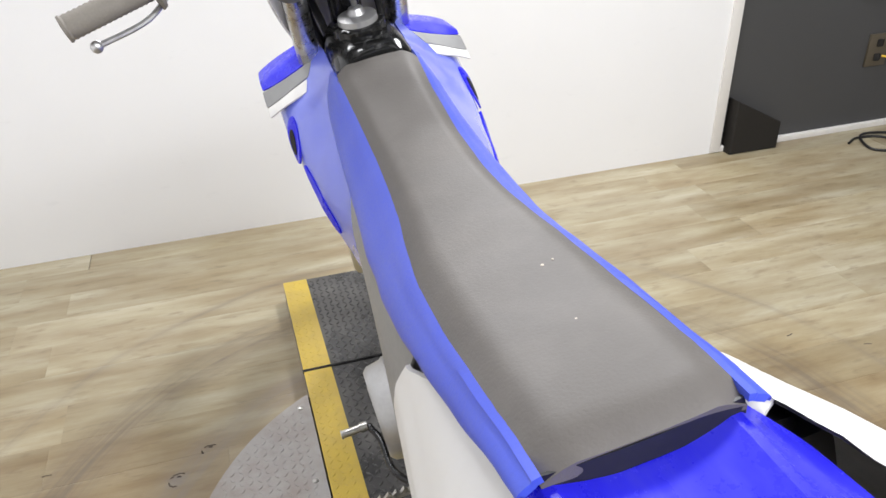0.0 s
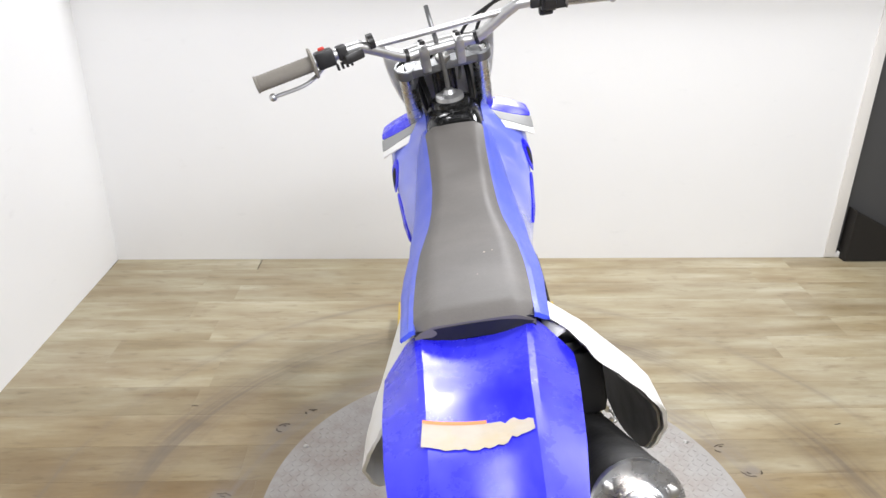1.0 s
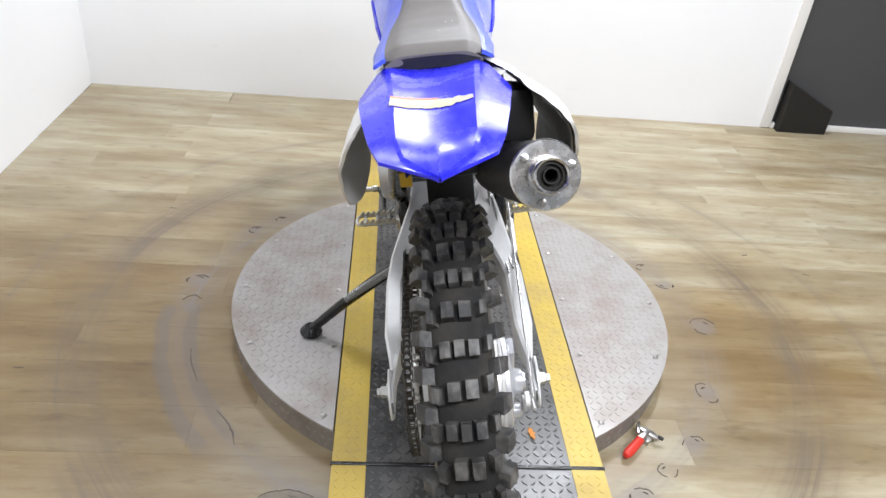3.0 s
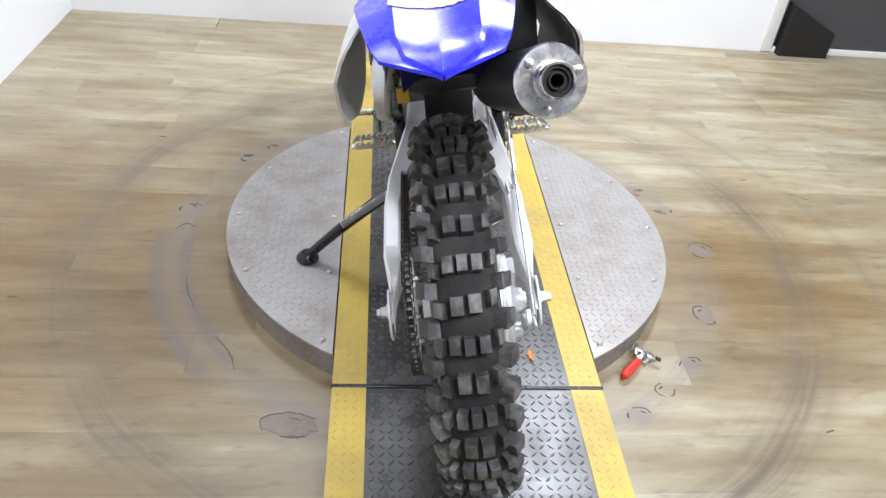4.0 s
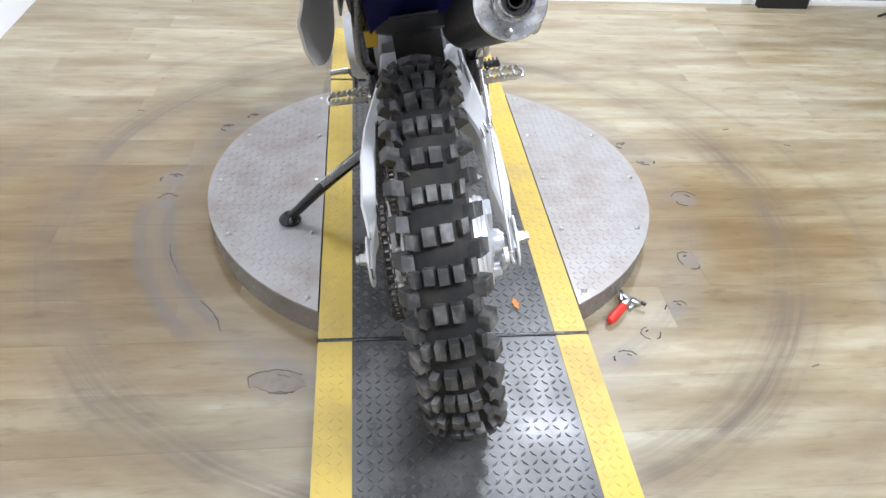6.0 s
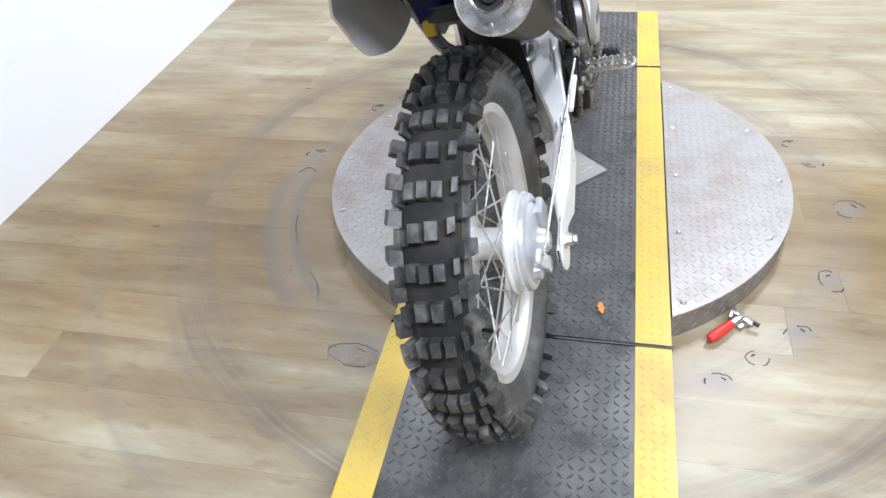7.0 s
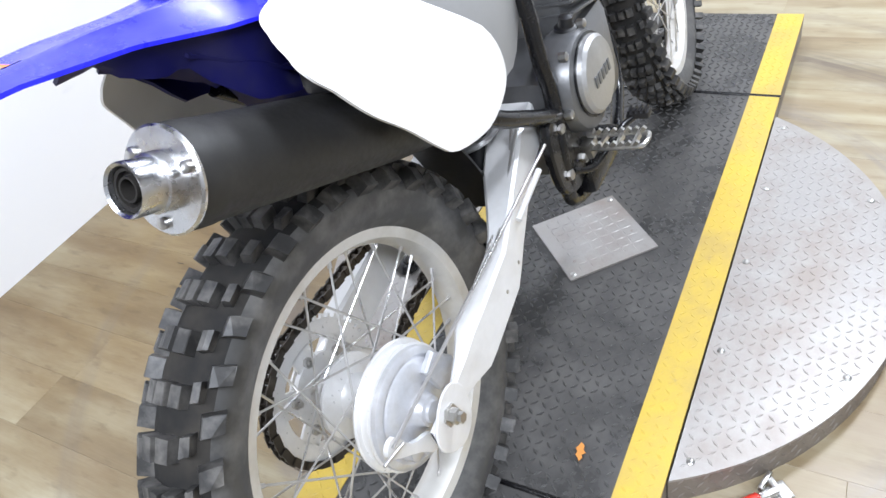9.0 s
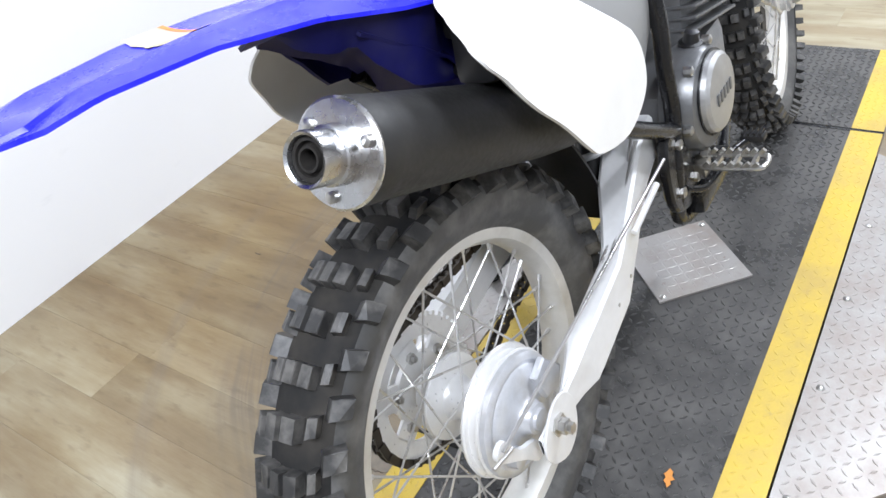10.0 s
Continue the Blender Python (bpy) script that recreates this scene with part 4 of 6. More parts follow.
def build_swingarm():
    bm = bmesh.new()
    for side in (-1, 1):
        rows = [(-0.036, 0.338, 0.026, 0.120, 0.006), (0.030, 0.343, 0.040, 0.119, 0.008), (0.070, 0.350, 0.056, 0.117, 0.020), (0.105, 0.358, 0.080, 0.1155, 0.034), (0.13, 0.362, 0.080, 0.1150, 0.034), (0.235, 0.385, 0.078, 0.1125, 0.034), (0.262, 0.395, 0.076, 0.107, 0.036), (0.30, 0.412, 0.074, 0.096, 0.044), (0.36, 0.437, 0.072, 0.078, 0.060), (0.43, 0.462, 0.074, 0.062, 0.066), (0.50, 0.478, 0.070, 0.056, 0.066)]
        rings = []
        for y, z, h, x, w in rows:
            c = 0.005
            prof = [(-w / 2 + c, -h / 2), (w / 2 - c, -h / 2), (w / 2, -h / 2 + c), (w / 2, h / 2 - c), (w / 2 - c, h / 2), (-w / 2 + c, h / 2), (-w / 2, h / 2 - c), (-w / 2, -h / 2 + c)]
            off = 0.020 * min(1, max(0, (0.42 - y) / 0.12)) if side < 0 else 0.0
            rings.append([V(side * (x + off + u), y, z + v) for u, v in prof])
        add_loft(bm, rings)
    add_box(bm, (0, 0.44, 0.455), (0.17, 0.06, 0.06), bevel=0.01)
    arm = part("swingarm", bm, M_ARM, bike, "brushed aluminium swingarm")
    for side in (-1, 1):
        bm = bmesh.new()
        add_revolve(bm, [(0, 0.016), (0.008, 0.016), (0.008, 0.011), (0.018, 0.011), (0.020, 0.008), (0.026, 0.008)], (side * (0.123 if side > 0 else 0.143), 0, 0.345), (side, 0, 0), 6)
        part("axle_nut", bm, M_STEEL, arm, "zinc axle nut")
        bm = bmesh.new()
        add_plate(bm, smoothed([(0.028, 0.376), (0.046, 0.342), (0.034, 0.300), (0.000, 0.284), (-0.034, 0.306), (-0.038, 0.340), (-0.006, 0.374)], 4), 0.004, lambda u, v, w, side=side: (side * ((0.1255 if side > 0 else 0.1445) + w), u, v), 0.001)
        part("chain_adjuster", bm, M_ARM, arm, "stamped snail-cam chain adjuster")


build_swingarm()


def tubes(name, paths, radius, material, label, parent=None, n=12):
    bm = bmesh.new()
    for p in paths:
        add_tube(bm, p, radius, n)
    return part(name, bm, material, parent or bike, label)


tubes("frame", [[(s * 0.085, 0.20, 0.83), (s * 0.085, 0.40, 0.84), (s * 0.10, 0.51, 0.80), (s * 0.115, 0.525, 0.68), (s * 0.115, 0.52, 0.58), (s * 0.115, 0.52, 0.50), (s * 0.112, 0.495, 0.38), (s * 0.10, 0.53, 0.29), (s * 0.08, 0.80, 0.24)] for s in (-1, 1)] + [[(s * 0.115, 0.515, 0.475), (s * 0.118, 0.42, 0.53), (s * 0.112, 0.32, 0.60), (s * 0.08, 0.10, 0.80)] for s in (-1, 1)] + [[(0, 0.55, 0.82), (0, 0.80, 0.90), (0, 1.02, 0.94)], [(0, 1.05, 0.86), (0, 1.02, 0.55), (0.04, 0.95, 0.32), (0.08, 0.80, 0.26)]], 0.0135, M_GLOSSBLACK, "gloss black tubular steel frame")


def build_engine():
    bm = bmesh.new()
    add_box(bm, (0, 0.70, 0.43), (0.19, 0.34, 0.20), bevel=0.035)
    add_box(bm, (0, 0.80, 0.60), (0.15, 0.16, 0.20), Matrix.Rotation(radians(-12), 4, "X"), bevel=0.02)
    engine = part("engine", bm, M_ENGINE, bike, "silver air-cooled engine")
    for k in range(9):
        bm = bmesh.new()
        add_box(bm, (0, 0.81 + 0.004 * k, 0.54 + 0.019 * k), (0.20, 0.21, 0.005), Matrix.Rotation(radians(-12), 4, "X"), bevel=0.001)
        part("cooling_fin", bm, M_ENGINE, engine)
    bm = bmesh.new()
    add_revolve(bm, [(0, 0.090), (0.044, 0.088), (0.054, 0.083), (0.056, 0.074)], (0.088, 0.615, 0.480), (1, 0, 0), 40)
    part("clutch_housing", bm, M_ENGINE, engine, "silver crankcase side housing")
    bm = bmesh.new()
    add_revolve(bm, [(0, 0.072), (0.004, 0.072), (0.0045, 0.06)], (0.143, 0.622, 0.486), (1, 0, 0), 40)
    part("cover_gasket", bm, M_GLOSSBLACK, engine, "dark joint round the clutch cover")
    for k in range(6):
        a = 2 * math.pi * k / 6 + 0.4
        bm = bmesh.new()
        add_revolve(bm, [(0, 0.0085), (0.012, 0.0080), (0.014, 0.005)], (0.128, 0.617 + 0.093 * math.sin(a), 0.480 + 0.093 * math.cos(a)), (1, 0, 0), 8)
        part("case_bolt", bm, M_STEEL, engine)
    bm = bmesh.new()
    add_revolve(bm, [(0, 0.068), (0.010, 0.067), (0.016, 0.061), (0.018, 0.042), (0.019, 0.001)], (0.145, 0.622, 0.486), (1, 0, 0), 40)
    cover = part("clutch_cover", bm, M_CAST, engine, "round polished clutch cover")
    for k in range(5):
        bm = bmesh.new()
        add_box(bm, (0.1645, 0.592 + 0.015 * k, 0.486), (0.002, 0.008, 0.020), bevel=0.0005)
        part("raised_mark", bm, M_ENGINE, cover)
    bm = bmesh.new()
    add_revolve(bm, [(0, 0.020), (0.012, 0.020), (0.014, 0.014), (0.030, 0.012), (0.032, 0.006)], (0.112, 0.635, 0.560), (0.25, 0, 1), 12)
    part("oil_filler_cap", bm, M_BLACK, engine, "black oil filler cap")
    bm = bmesh.new()
    add_revolve(bm, [(0, 0.09), (0.030, 0.088), (0.040, 0.075), (0.044, 0.02)], (-0.088, 0.72, 0.42), (-1, 0, 0), 36)
    part("generator_cover", bm, M_CAST, engine, "round polished generator cover")


build_engine()


def build_peg(side):
    bm = bmesh.new()
    y, z = 0.570, 0.372
    add_box(bm, (side * 0.125, y, z), (0.03, 0.035, 0.03), bevel=0.005)
    x0, x1 = side * 0.138, side * 0.235
    pts = []
    for s in (-1, 1):
        add_tube(bm, [(x0, y + s * 0.020, z + 0.010), (x1 - side * 0.012, y + s * 0.021, z + 0.012), (x1, y + s * 0.010, z + 0.012), (x1 + side * 0.002, y, z + 0.012)], 0.0042, 8)
        for k in range(7):
            x = x0 + (x1 - x0) * (k + 0.5) / 7.4
            add_box(bm, (x, y + s * 0.021, z + 0.018), (0.007, 0.006, 0.012), Matrix.Rotation(radians(45), 4, "Y"))
    for k in range(3):
        add_box(bm, (x0 + (x1 - x0) * (0.2 + 0.3 * k), y, z + 0.010), (0.006, 0.040, 0.010))
    part("footpeg", bm, M_STEEL, bike, "serrated steel footpeg")


build_peg(1)
build_peg(-1)
tubes("brake_pedal", [[(0.125, 0.50, 0.372), (0.140, 0.54, 0.350), (0.148, 0.60, 0.348), (0.152, 0.66, 0.350), (0.168, 0.695, 0.352)]], 0.0065, M_GLOSSBLACK, "black steel rear brake pedal")
bm = bmesh.new()
add_box(bm, (0.176, 0.700, 0.355), (0.042, 0.024, 0.012), bevel=0.003)
for k in range(4):
    add_box(bm, (0.161 + 0.010 * k, 0.700, 0.363), (0.004, 0.022, 0.007))
part("pedal_pad", bm, M_BLACK, bike, "serrated black brake pedal pad")
for side in (-1, 1):
    bm = bmesh.new()
    add_plate(bm, smoothed([(0.470, 0.480), (0.520, 0.475), (0.545, 0.420), (0.575, 0.385), (0.585, 0.345), (0.520, 0.325), (0.470, 0.345), (0.455, 0.400)], 3), 0.018, lambda u, v, w, side=side: (side * (0.112 + w), u, v), 0.004)
    add_box(bm, (side * 0.105, 0.62, 0.315), (0.06, 0.16, 0.05), bevel=0.012)
    bracket = part("peg_bracket", bm, M_GLOSSBLACK, bike, "black footpeg bracket bolted to the frame")
    for y, z in ((0.505, 0.455), (0.490, 0.372), (0.555, 0.362)):
        bm = bmesh.new()
        add_revolve(bm, [(0, 0.010), (0.006, 0.010), (0.008, 0.006)], (side * 0.121, y, z), (side, 0, 0), 6)
        part("bracket_bolt", bm, M_STEEL, bracket)
tubes("brake_rod", [[(0.126, 0.437, 0.470), (0.107, -0.088, 0.386)], [(0.107, -0.112, 0.382), (0.106, -0.070, 0.372)]], 0.0026, M_SPOKE, "thin steel rear brake rod")
bm = bmesh.new()
add_tube(bm, [(0.127, 0.395, 0.452), (0.124, 0.302, 0.428)], 0.0052, 10, smooth=False)
part("rod_sleeve", bm, M_ARM, bike, "pale sleeve on the brake rod end")
tubes("drain_hose", [[(0.082, 0.44, 0.520), (0.088, 0.363, 0.455), (0.094, 0.315, 0.436), (0.104, 0.228, 0.428)], [(0.088, 0.43, 0.505), (0.097, 0.35, 0.466), (0.106, 0.29, 0.440), (0.113, 0.240, 0.428)]], 0.0026, M_SPOKE, "clear drain hoses lying along the swingarm", None, 8)
for y, z in ((0.205, 0.372), (0.262, 0.378)):
    bm = bmesh.new()
    add_revolve(bm, [(0, 0.0034), (0.0015, 0.0030), (0.002, 0.0015)], (0.1296 if y < 0.25 else 0.1245, y, z), (1, 0, 0), 8)
    part("arm_screw", bm, M_STEEL, bike, "small screw in the swingarm")
bm = bmesh.new()
add_plate(bm, smoothed([(-0.094, 0.384), (-0.092, 0.366), (-0.052, 0.326), (-0.030, 0.298), (-0.012, 0.306), (-0.022, 0.330), (-0.056, 0.350), (-0.074, 0.388)], 3), 0.007, lambda u, v, w: (0.098 + w, u, v))
part("brake_lever_arm", bm, M_ARM, bike, "zinc brake cam lever")


def build_left_side():
    bm = bmesh.new()
    add_revolve(bm, [(0, 0.088), (0.050, 0.088), (0.054, 0.084), (0.078, 0.080), (0.086, 0.072), (0.086, 0.060), (0.080, 0.054), (0.080, 0.001)], (-0.088, 0.705, 0.455), (-1, 0, 0), 40)
    cover = part("generator_cover", bm, M_CAST, bike, "silver cast generator cover on the engine's side")
    bm = bmesh.new()
    add_box(bm, (-0.170, 0.705, 0.455), (0.010, 0.020, 0.120), bevel=0.004)
    part("cover_rib", bm, M_CAST, cover)
    bm = bmesh.new()
    add_tube(bm, [(-0.150, 0.640, 0.335), (-0.178, 0.690, 0.335), (-0.182, 0.760, 0.340), (-0.196, 0.797, 0.349)], 0.0065, 10)
    lever = part("shift_lever", bm, M_GLOSSBLACK, bike, "black steel gear shift lever")
    bm = bmesh.new()
    add_revolve(bm, [(0, 0.009), (0.014, 0.0095), (0.015, 0.0075), (0.046, 0.0075), (0.047, 0.009), (0.050, 0.008)], (-0.198, 0.798, 0.350), (-1, 0, 0), 14)
    part("shift_peg", bm, M_STEEL, lever, "ribbed steel toe peg")
    bm = bmesh.new()

    def skirt(u, v):
        y = 0.74 - 0.30 * u
        a = V(-0.098 - 0.006 * u, y - 0.06 * u, 0.855 - 0.030 * u)
        b = V(-0.114 - 0.036 * u, y + 0.02 * u, 0.700 - 0.075 * u)
        return a.lerp(b, v) + V(-0.010 * math.sin(v * math.pi), 0, 0)

    add_sheet(bm, skirt, 18, 8, 0.004)
    part("under_seat_cover", bm, M_GREYPLASTIC, bike, "grey plastic cover below the seat side")


build_left_side()


def build_stand():
    inv = bike.matrix_basis.inverted()
    foot = inv @ V(-0.392, -0.20, DECK + 0.012)
    top = V(-0.105, 0.53, 0.30)
    bm = bmesh.new()
    add_tube(bm, [tuple(top), tuple(top.lerp(foot, 0.6) + V(0, 0, 0.006)), tuple(foot)], lambda k: 0.0165 - 0.004 * k, 12)
    stand = part("side_stand", bm, M_GLOSSBLACK, bike, "black steel side stand leg")
    bm = bmesh.new()
    m = bike.matrix_basis.to_3x3().inverted().to_4x4()
    add_revolve(bm, [(-0.010, 0.028), (-0.004, 0.030), (0.004, 0.024), (0.012, 0.016)], foot, m @ V(0, 0, 1), 20)
    part("stand_foot", bm, M_GLOSSBLACK, stand, "flat steel foot of the side stand")
    bm = bmesh.new()
    a, b = top.lerp(foot, 0.12) + V(-0.004, -0.028, 0.012), top.lerp(foot, 0.62) + V(-0.004, -0.018, 0.022)
    turns = 26
    w = (b - a).normalized()
    s1 = w.orthogonal().normalized()
    s2 = w.cross(s1)
    add_tube(bm, [a.lerp(b, q / (turns * 8)) + (s1 * math.cos(q * math.pi / 4) + s2 * math.sin(q * math.pi / 4)) * 0.0085 for q in range(turns * 8 + 1)], 0.0024, 6, smooth=False)
    part("stand_spring", bm, M_SPRING, stand, "coiled side stand return spring")


build_stand()


def build_shock():
    bm = bmesh.new()
    a, b = V(0.012, 0.415, 0.475), V(0.0, 0.50, 0.72)
    d = b - a
    pts = []
    for k in range(7 * 14 + 1):
        ang = 2 * math.pi * k / 14
        pts.append(a + d * (k / (7 * 14)) + V(math.cos(ang) * 0.044, math.sin(ang) * 0.044, 0))
    add_tube(bm, pts, 0.0064, 8, smooth=False)
    shock = part("shock_spring", bm, M_SPRING, bike, "grey coil spring of the rear shock")
    bm = bmesh.new()
    add_tube(bm, [tuple(a - d * 0.1), tuple(b + d * 0.1)], 0.022, 14, smooth=False)
    part("damper", bm, M_BLACK, shock, "black damper body")


build_shock()
bm = bmesh.new()
add_box(bm, (0, 0.30, 0.76), (0.15, 0.26, 0.22), Matrix.Rotation(radians(-18), 4, "X"), bevel=0.03)
airbox = part("airbox", bm, M_BLACK, bike, "black airbox under the seat")
for side in (-1, 1):
    bm = bmesh.new()

    def cover(u, v, side=side):
        y = 0.19 + 0.37 * u
        top, bot = lerp_table([(0.19, 0.87, 0.70), (0.35, 0.86, 0.60), (0.46, 0.85, 0.60), (0.56, 0.84, 0.68)], y)
        return (side * (0.088 + 0.022 * math.sin(v * math.pi * 0.8) + 0.006 * math.sin(u * math.pi)), y, top + (bot - top) * v)

    add_sheet(bm, cover, 14, 10, 0.004 * -side)
    part("airbox_cover", bm, M_GREYPLASTIC, airbox, "smooth grey airbox side cover")
bm = bmesh.new()


def flap(u, v):
    a = radians(8 + 68 * u)
    r = 0.385 + 0.03 * u
    s = 2 * v - 1
    return (s * (0.052 - 0.012 * u) , r * math.cos(a) * 0.98, 0.345 + r * math.sin(a))


add_sheet(bm, flap, 16, 8, 0.004)
part("mud_flap", bm, M_BLACK, bike, "black rubber mud flap ahead of the rear tyre")


# subframe bracket plus added black filler for the shade beside the silencer
bm = bmesh.new()
add_box(bm, (0.098, 0.150, 0.835), (0.046, 0.120, 0.050), Matrix.Rotation(radians(-20), 4, "X"), bevel=0.012)
add_box(bm, (0.116, 0.135, 0.815), (0.052, 0.120, 0.085), Matrix.Rotation(radians(-14), 4, "X"), bevel=0.014)
add_box(bm, (0.090, 0.205, 0.80), (0.030, 0.10, 0.12), Matrix.Rotation(radians(-25), 4, "X"), bevel=0.010)
add_plate(bm, smoothed([(0.080, 0.850), (0.098, 0.852), (0.118, 0.825), (0.140, 0.780), (0.152, 0.715), (0.120, 0.690), (0.080, 0.740)], 3), 0.012, lambda u, v, w: (u, 0.185 + w, v), 0.003)
part("tail_bracket_filler", bm, M_BLACK, bike, "black subframe bracket and added filler darkening the gap beside the silencer")
bm = bmesh.new()
add_box(bm, (-0.080, 0.200, 0.676), (0.022, 0.010, 0.030), bevel=0.002)
part("warning_tag", bm, M_YELLOWTAG, bike, "small yellow tag under the tail")


def build_chain():
    cr, cf = 0.112, 0.040
    c0, c1 = V(0, 0.0, 0.345), V(0, 0.53, 0.40)
    x = -0.102
    bm = bmesh.new()
    add_revolve(bm, [(-0.003, 0.080), (-0.003, cr - 0.004), (0.003, cr - 0.004), (0.003, 0.080), (-0.003, 0.080)], (x, 0, 0.345), (1, 0, 0), 50, cap=False)
    add_revolve(bm, [(-0.004, 0.030), (-0.004, 0.058), (0.004, 0.058), (0.004, 0.030), (-0.004, 0.030)], (x, 0, 0.345), (1, 0, 0), 40, cap=False)
    for k in range(50):
        a = 2 * math.pi * k / 50
        m = Matrix.Translation((x, 0, 0.345)) @ Matrix.Rotation(a, 4, "X")
        add_box(bm, m @ V(0, 0, cr - 0.002), (0.005, 0.0055, 0.008), Matrix.Rotation(a, 4, "X"))
    for k in range(6):
        a = 2 * math.pi * k / 6
        add_box(bm, V(x, 0.069 * math.sin(a), 0.345 + 0.069 * math.cos(a)), (0.006, 0.040, 0.030), Matrix.Rotation(-a, 4, "X"), bevel=0.002)
    sprocket = part("sprocket", bm, M_DRUM, bike, "pale aluminium rear sprocket")
    for k in range(6):
        a = 2 * math.pi * k / 6
        bm = bmesh.new()
        add_revolve(bm, [(0, 0.0085), (0.006, 0.0085), (0.007, 0.005), (0.012, 0.005)], (x + 0.003, 0.060 * math.sin(a), 0.345 + 0.060 * math.cos(a)), (1, 0, 0), 6)
        part("sprocket_bolt", bm, M_STEEL, sprocket)
    d = c1 - c0
    th = math.atan2(d.z, d.y)
    off = math.asin((cr - cf) / d.length)
    path = []
    n = 26
    for k in range(n + 1):
        a = th + math.pi / 2 - off + (math.pi + 2 * off) * k / n
        path.append(V(x, c0.y + cr * math.cos(a), c0.z + cr * math.sin(a)))
    for k in range(13):
        a = th - math.pi / 2 + off + (math.pi - 2 * off) * k / 12
        path.append(V(x, c1.y + cf * math.cos(a), c1.z + cf * math.sin(a)))
    path.append(path[0])
    total = sum((q - p).length for p, q in zip(path, path[1:]))
    step = 0.0145
    count = int(total / step)
    bm = bmesh.new()
    acc, i, pos = 0.0, 0, []
    for k in range(count):
        s = k * total / count
        while acc + (path[i + 1] - path[i]).length < s:
            acc += (path[i + 1] - path[i]).length
            i += 1
        seg = path[i + 1] - path[i]
        pos.append((path[i] + seg.normalized() * (s - acc), math.atan2(seg.z, seg.y)))
    for k, (p, a) in enumerate(pos):
        w = 0.0085 if k % 2 else 0.0055
        for s in (-1, 1):
            add_box(bm, p + V(s * w, 0, 0), (0.002, 0.0195, 0.0125), Matrix.Rotation(a, 4, "X"))
        add_box(bm, p, (0.010, 0.0075, 0.0075), Matrix.Rotation(a + 0.78, 4, "X"))
    part("drive_chain", bm, M_CHAIN, bike, "oily black roller drive chain", smooth=False)


build_chain()


def build_tank():
    bm = bmesh.new()
    rows = [(0.86, 0.062, 0.935, 0.12), (0.900, 0.066, 0.972, 0.15), (0.918, 0.067, 0.984, 0.16), (0.955, 0.068, 0.993, 0.17), (1.00, 0.068, 1.000, 0.18), (1.05, 0.064, 1.006, 0.18), (1.09, 0.055, 0.998, 0.16), (1.11, 0.042, 0.965, 0.12)]
    rings = []
    for y, w, z, h in rows:
        ring = []
        for k in range(24):
            a = 2 * math.pi * k / 24
            c, s = math.cos(a), math.sin(a)
            ring.append(V(w * math.copysign(abs(c) ** 0.55, c), y, z - h / 2 + h / 2 * math.copysign(abs(s) ** 0.6, s)))
        rings.append(ring)
    add_loft(bm, rings)
    tank = part("fuel_tank", bm, M_TANKBLACK, bike, "black plastic fuel tank neck ahead of the seat")
    bm = bmesh.new()
    c, ax = V(-0.002, 0.988, 0.990), V(0, -0.15, 1)
    e1, e2, e3 = V(1, 0, 0), ax.normalized().cross(V(1, 0, 0)), ax.normalized()
    knurl = lambda q: 1 + (0.05 if q % 4 < 2 else -0.01)
    add_loft(bm, [[c + e3 * h + (e1 * math.cos(2 * math.pi * q / 56) + e2 * math.sin(2 * math.pi * q / 56)) * (r * (knurl(q) if grip else 1)) for q in range(56)] for h, r, grip in ((-0.006, 0.044, False), (0.000, 0.046, False), (0.002, 0.042, True), (0.015, 0.041, True), (0.018, 0.036, False), (0.019, 0.030, False))])
    cap = part("filler_cap", bm, M_TANKBLACK, tank, "black knurled filler cap with a bright top")
    bm = bmesh.new()
    add_revolve(bm, [(0, 0.033), (0.009, 0.032), (0.011, 0.026), (0.013, 0.016), (0.022, 0.011), (0.024, 0.004)], c + ax.normalized() * 0.019, ax, 20)
    part("cap_top", bm, M_CAST, cap, "bright metal cap centre")
    tubes("breather_hose", [[(-0.002, 0.982, 1.034), (-0.004, 0.970, 1.08), (-0.010, 0.962, 1.13), (-0.018, 0.968, 1.185), (-0.022, 0.985, 1.215)]], 0.0052, M_ENGINE, "grey rubber tank breather hose", tank, 8)
    # shrouds either side of the tank
    table = [(0.56, 0.850, 0.76, 0.070, 0.100), (0.66, 0.872, 0.72, 0.064, 0.115), (0.76, 0.905, 0.715, 0.060, 0.126), (0.86, 0.935, 0.755, 0.056, 0.146), (0.95, 0.955, 0.80, 0.066, 0.158), (1.02, 0.970, 0.845, 0.066, 0.166), (1.09, 0.972, 0.90, 0.072, 0.166)]

    def skin(side, y, v, lift=0.0):
        top, bot, wt, wb = lerp_table(table, y)
        x = wt + (wb - wt) * math.sin(min(1, v * 1.1) * math.pi / 2)
        return V(side * (x + lift), y, top + (bot - top) * v)

    def patch(side, name, pts, mat, lift, label, soft=0.18):
        """A raised or sunk piece of the shroud: four corners (y, v) over its skin."""
        bm = bmesh.new()
        a, b, c, d = pts

        def fn(u, w):
            s, q = 2 * u - 1, 2 * w - 1
            u, w = 0.5 + 0.5 * s * math.sqrt(1 - q * q * soft), 0.5 + 0.5 * q * math.sqrt(1 - s * s * soft)
            y = (a[0] * (1 - u) + b[0] * u) * (1 - w) + (d[0] * (1 - u) + c[0] * u) * w
            v = (a[1] * (1 - u) + b[1] * u) * (1 - w) + (d[1] * (1 - u) + c[1] * u) * w
            return skin(side, y, v, lift[0] + (lift[1] - lift[0]) * w)

        add_sheet(bm, fn, 14, 12, 0.003 * -side)
        part(name, bm, mat, tank, label)

    for side in (-1, 1):
        bm = bmesh.new()
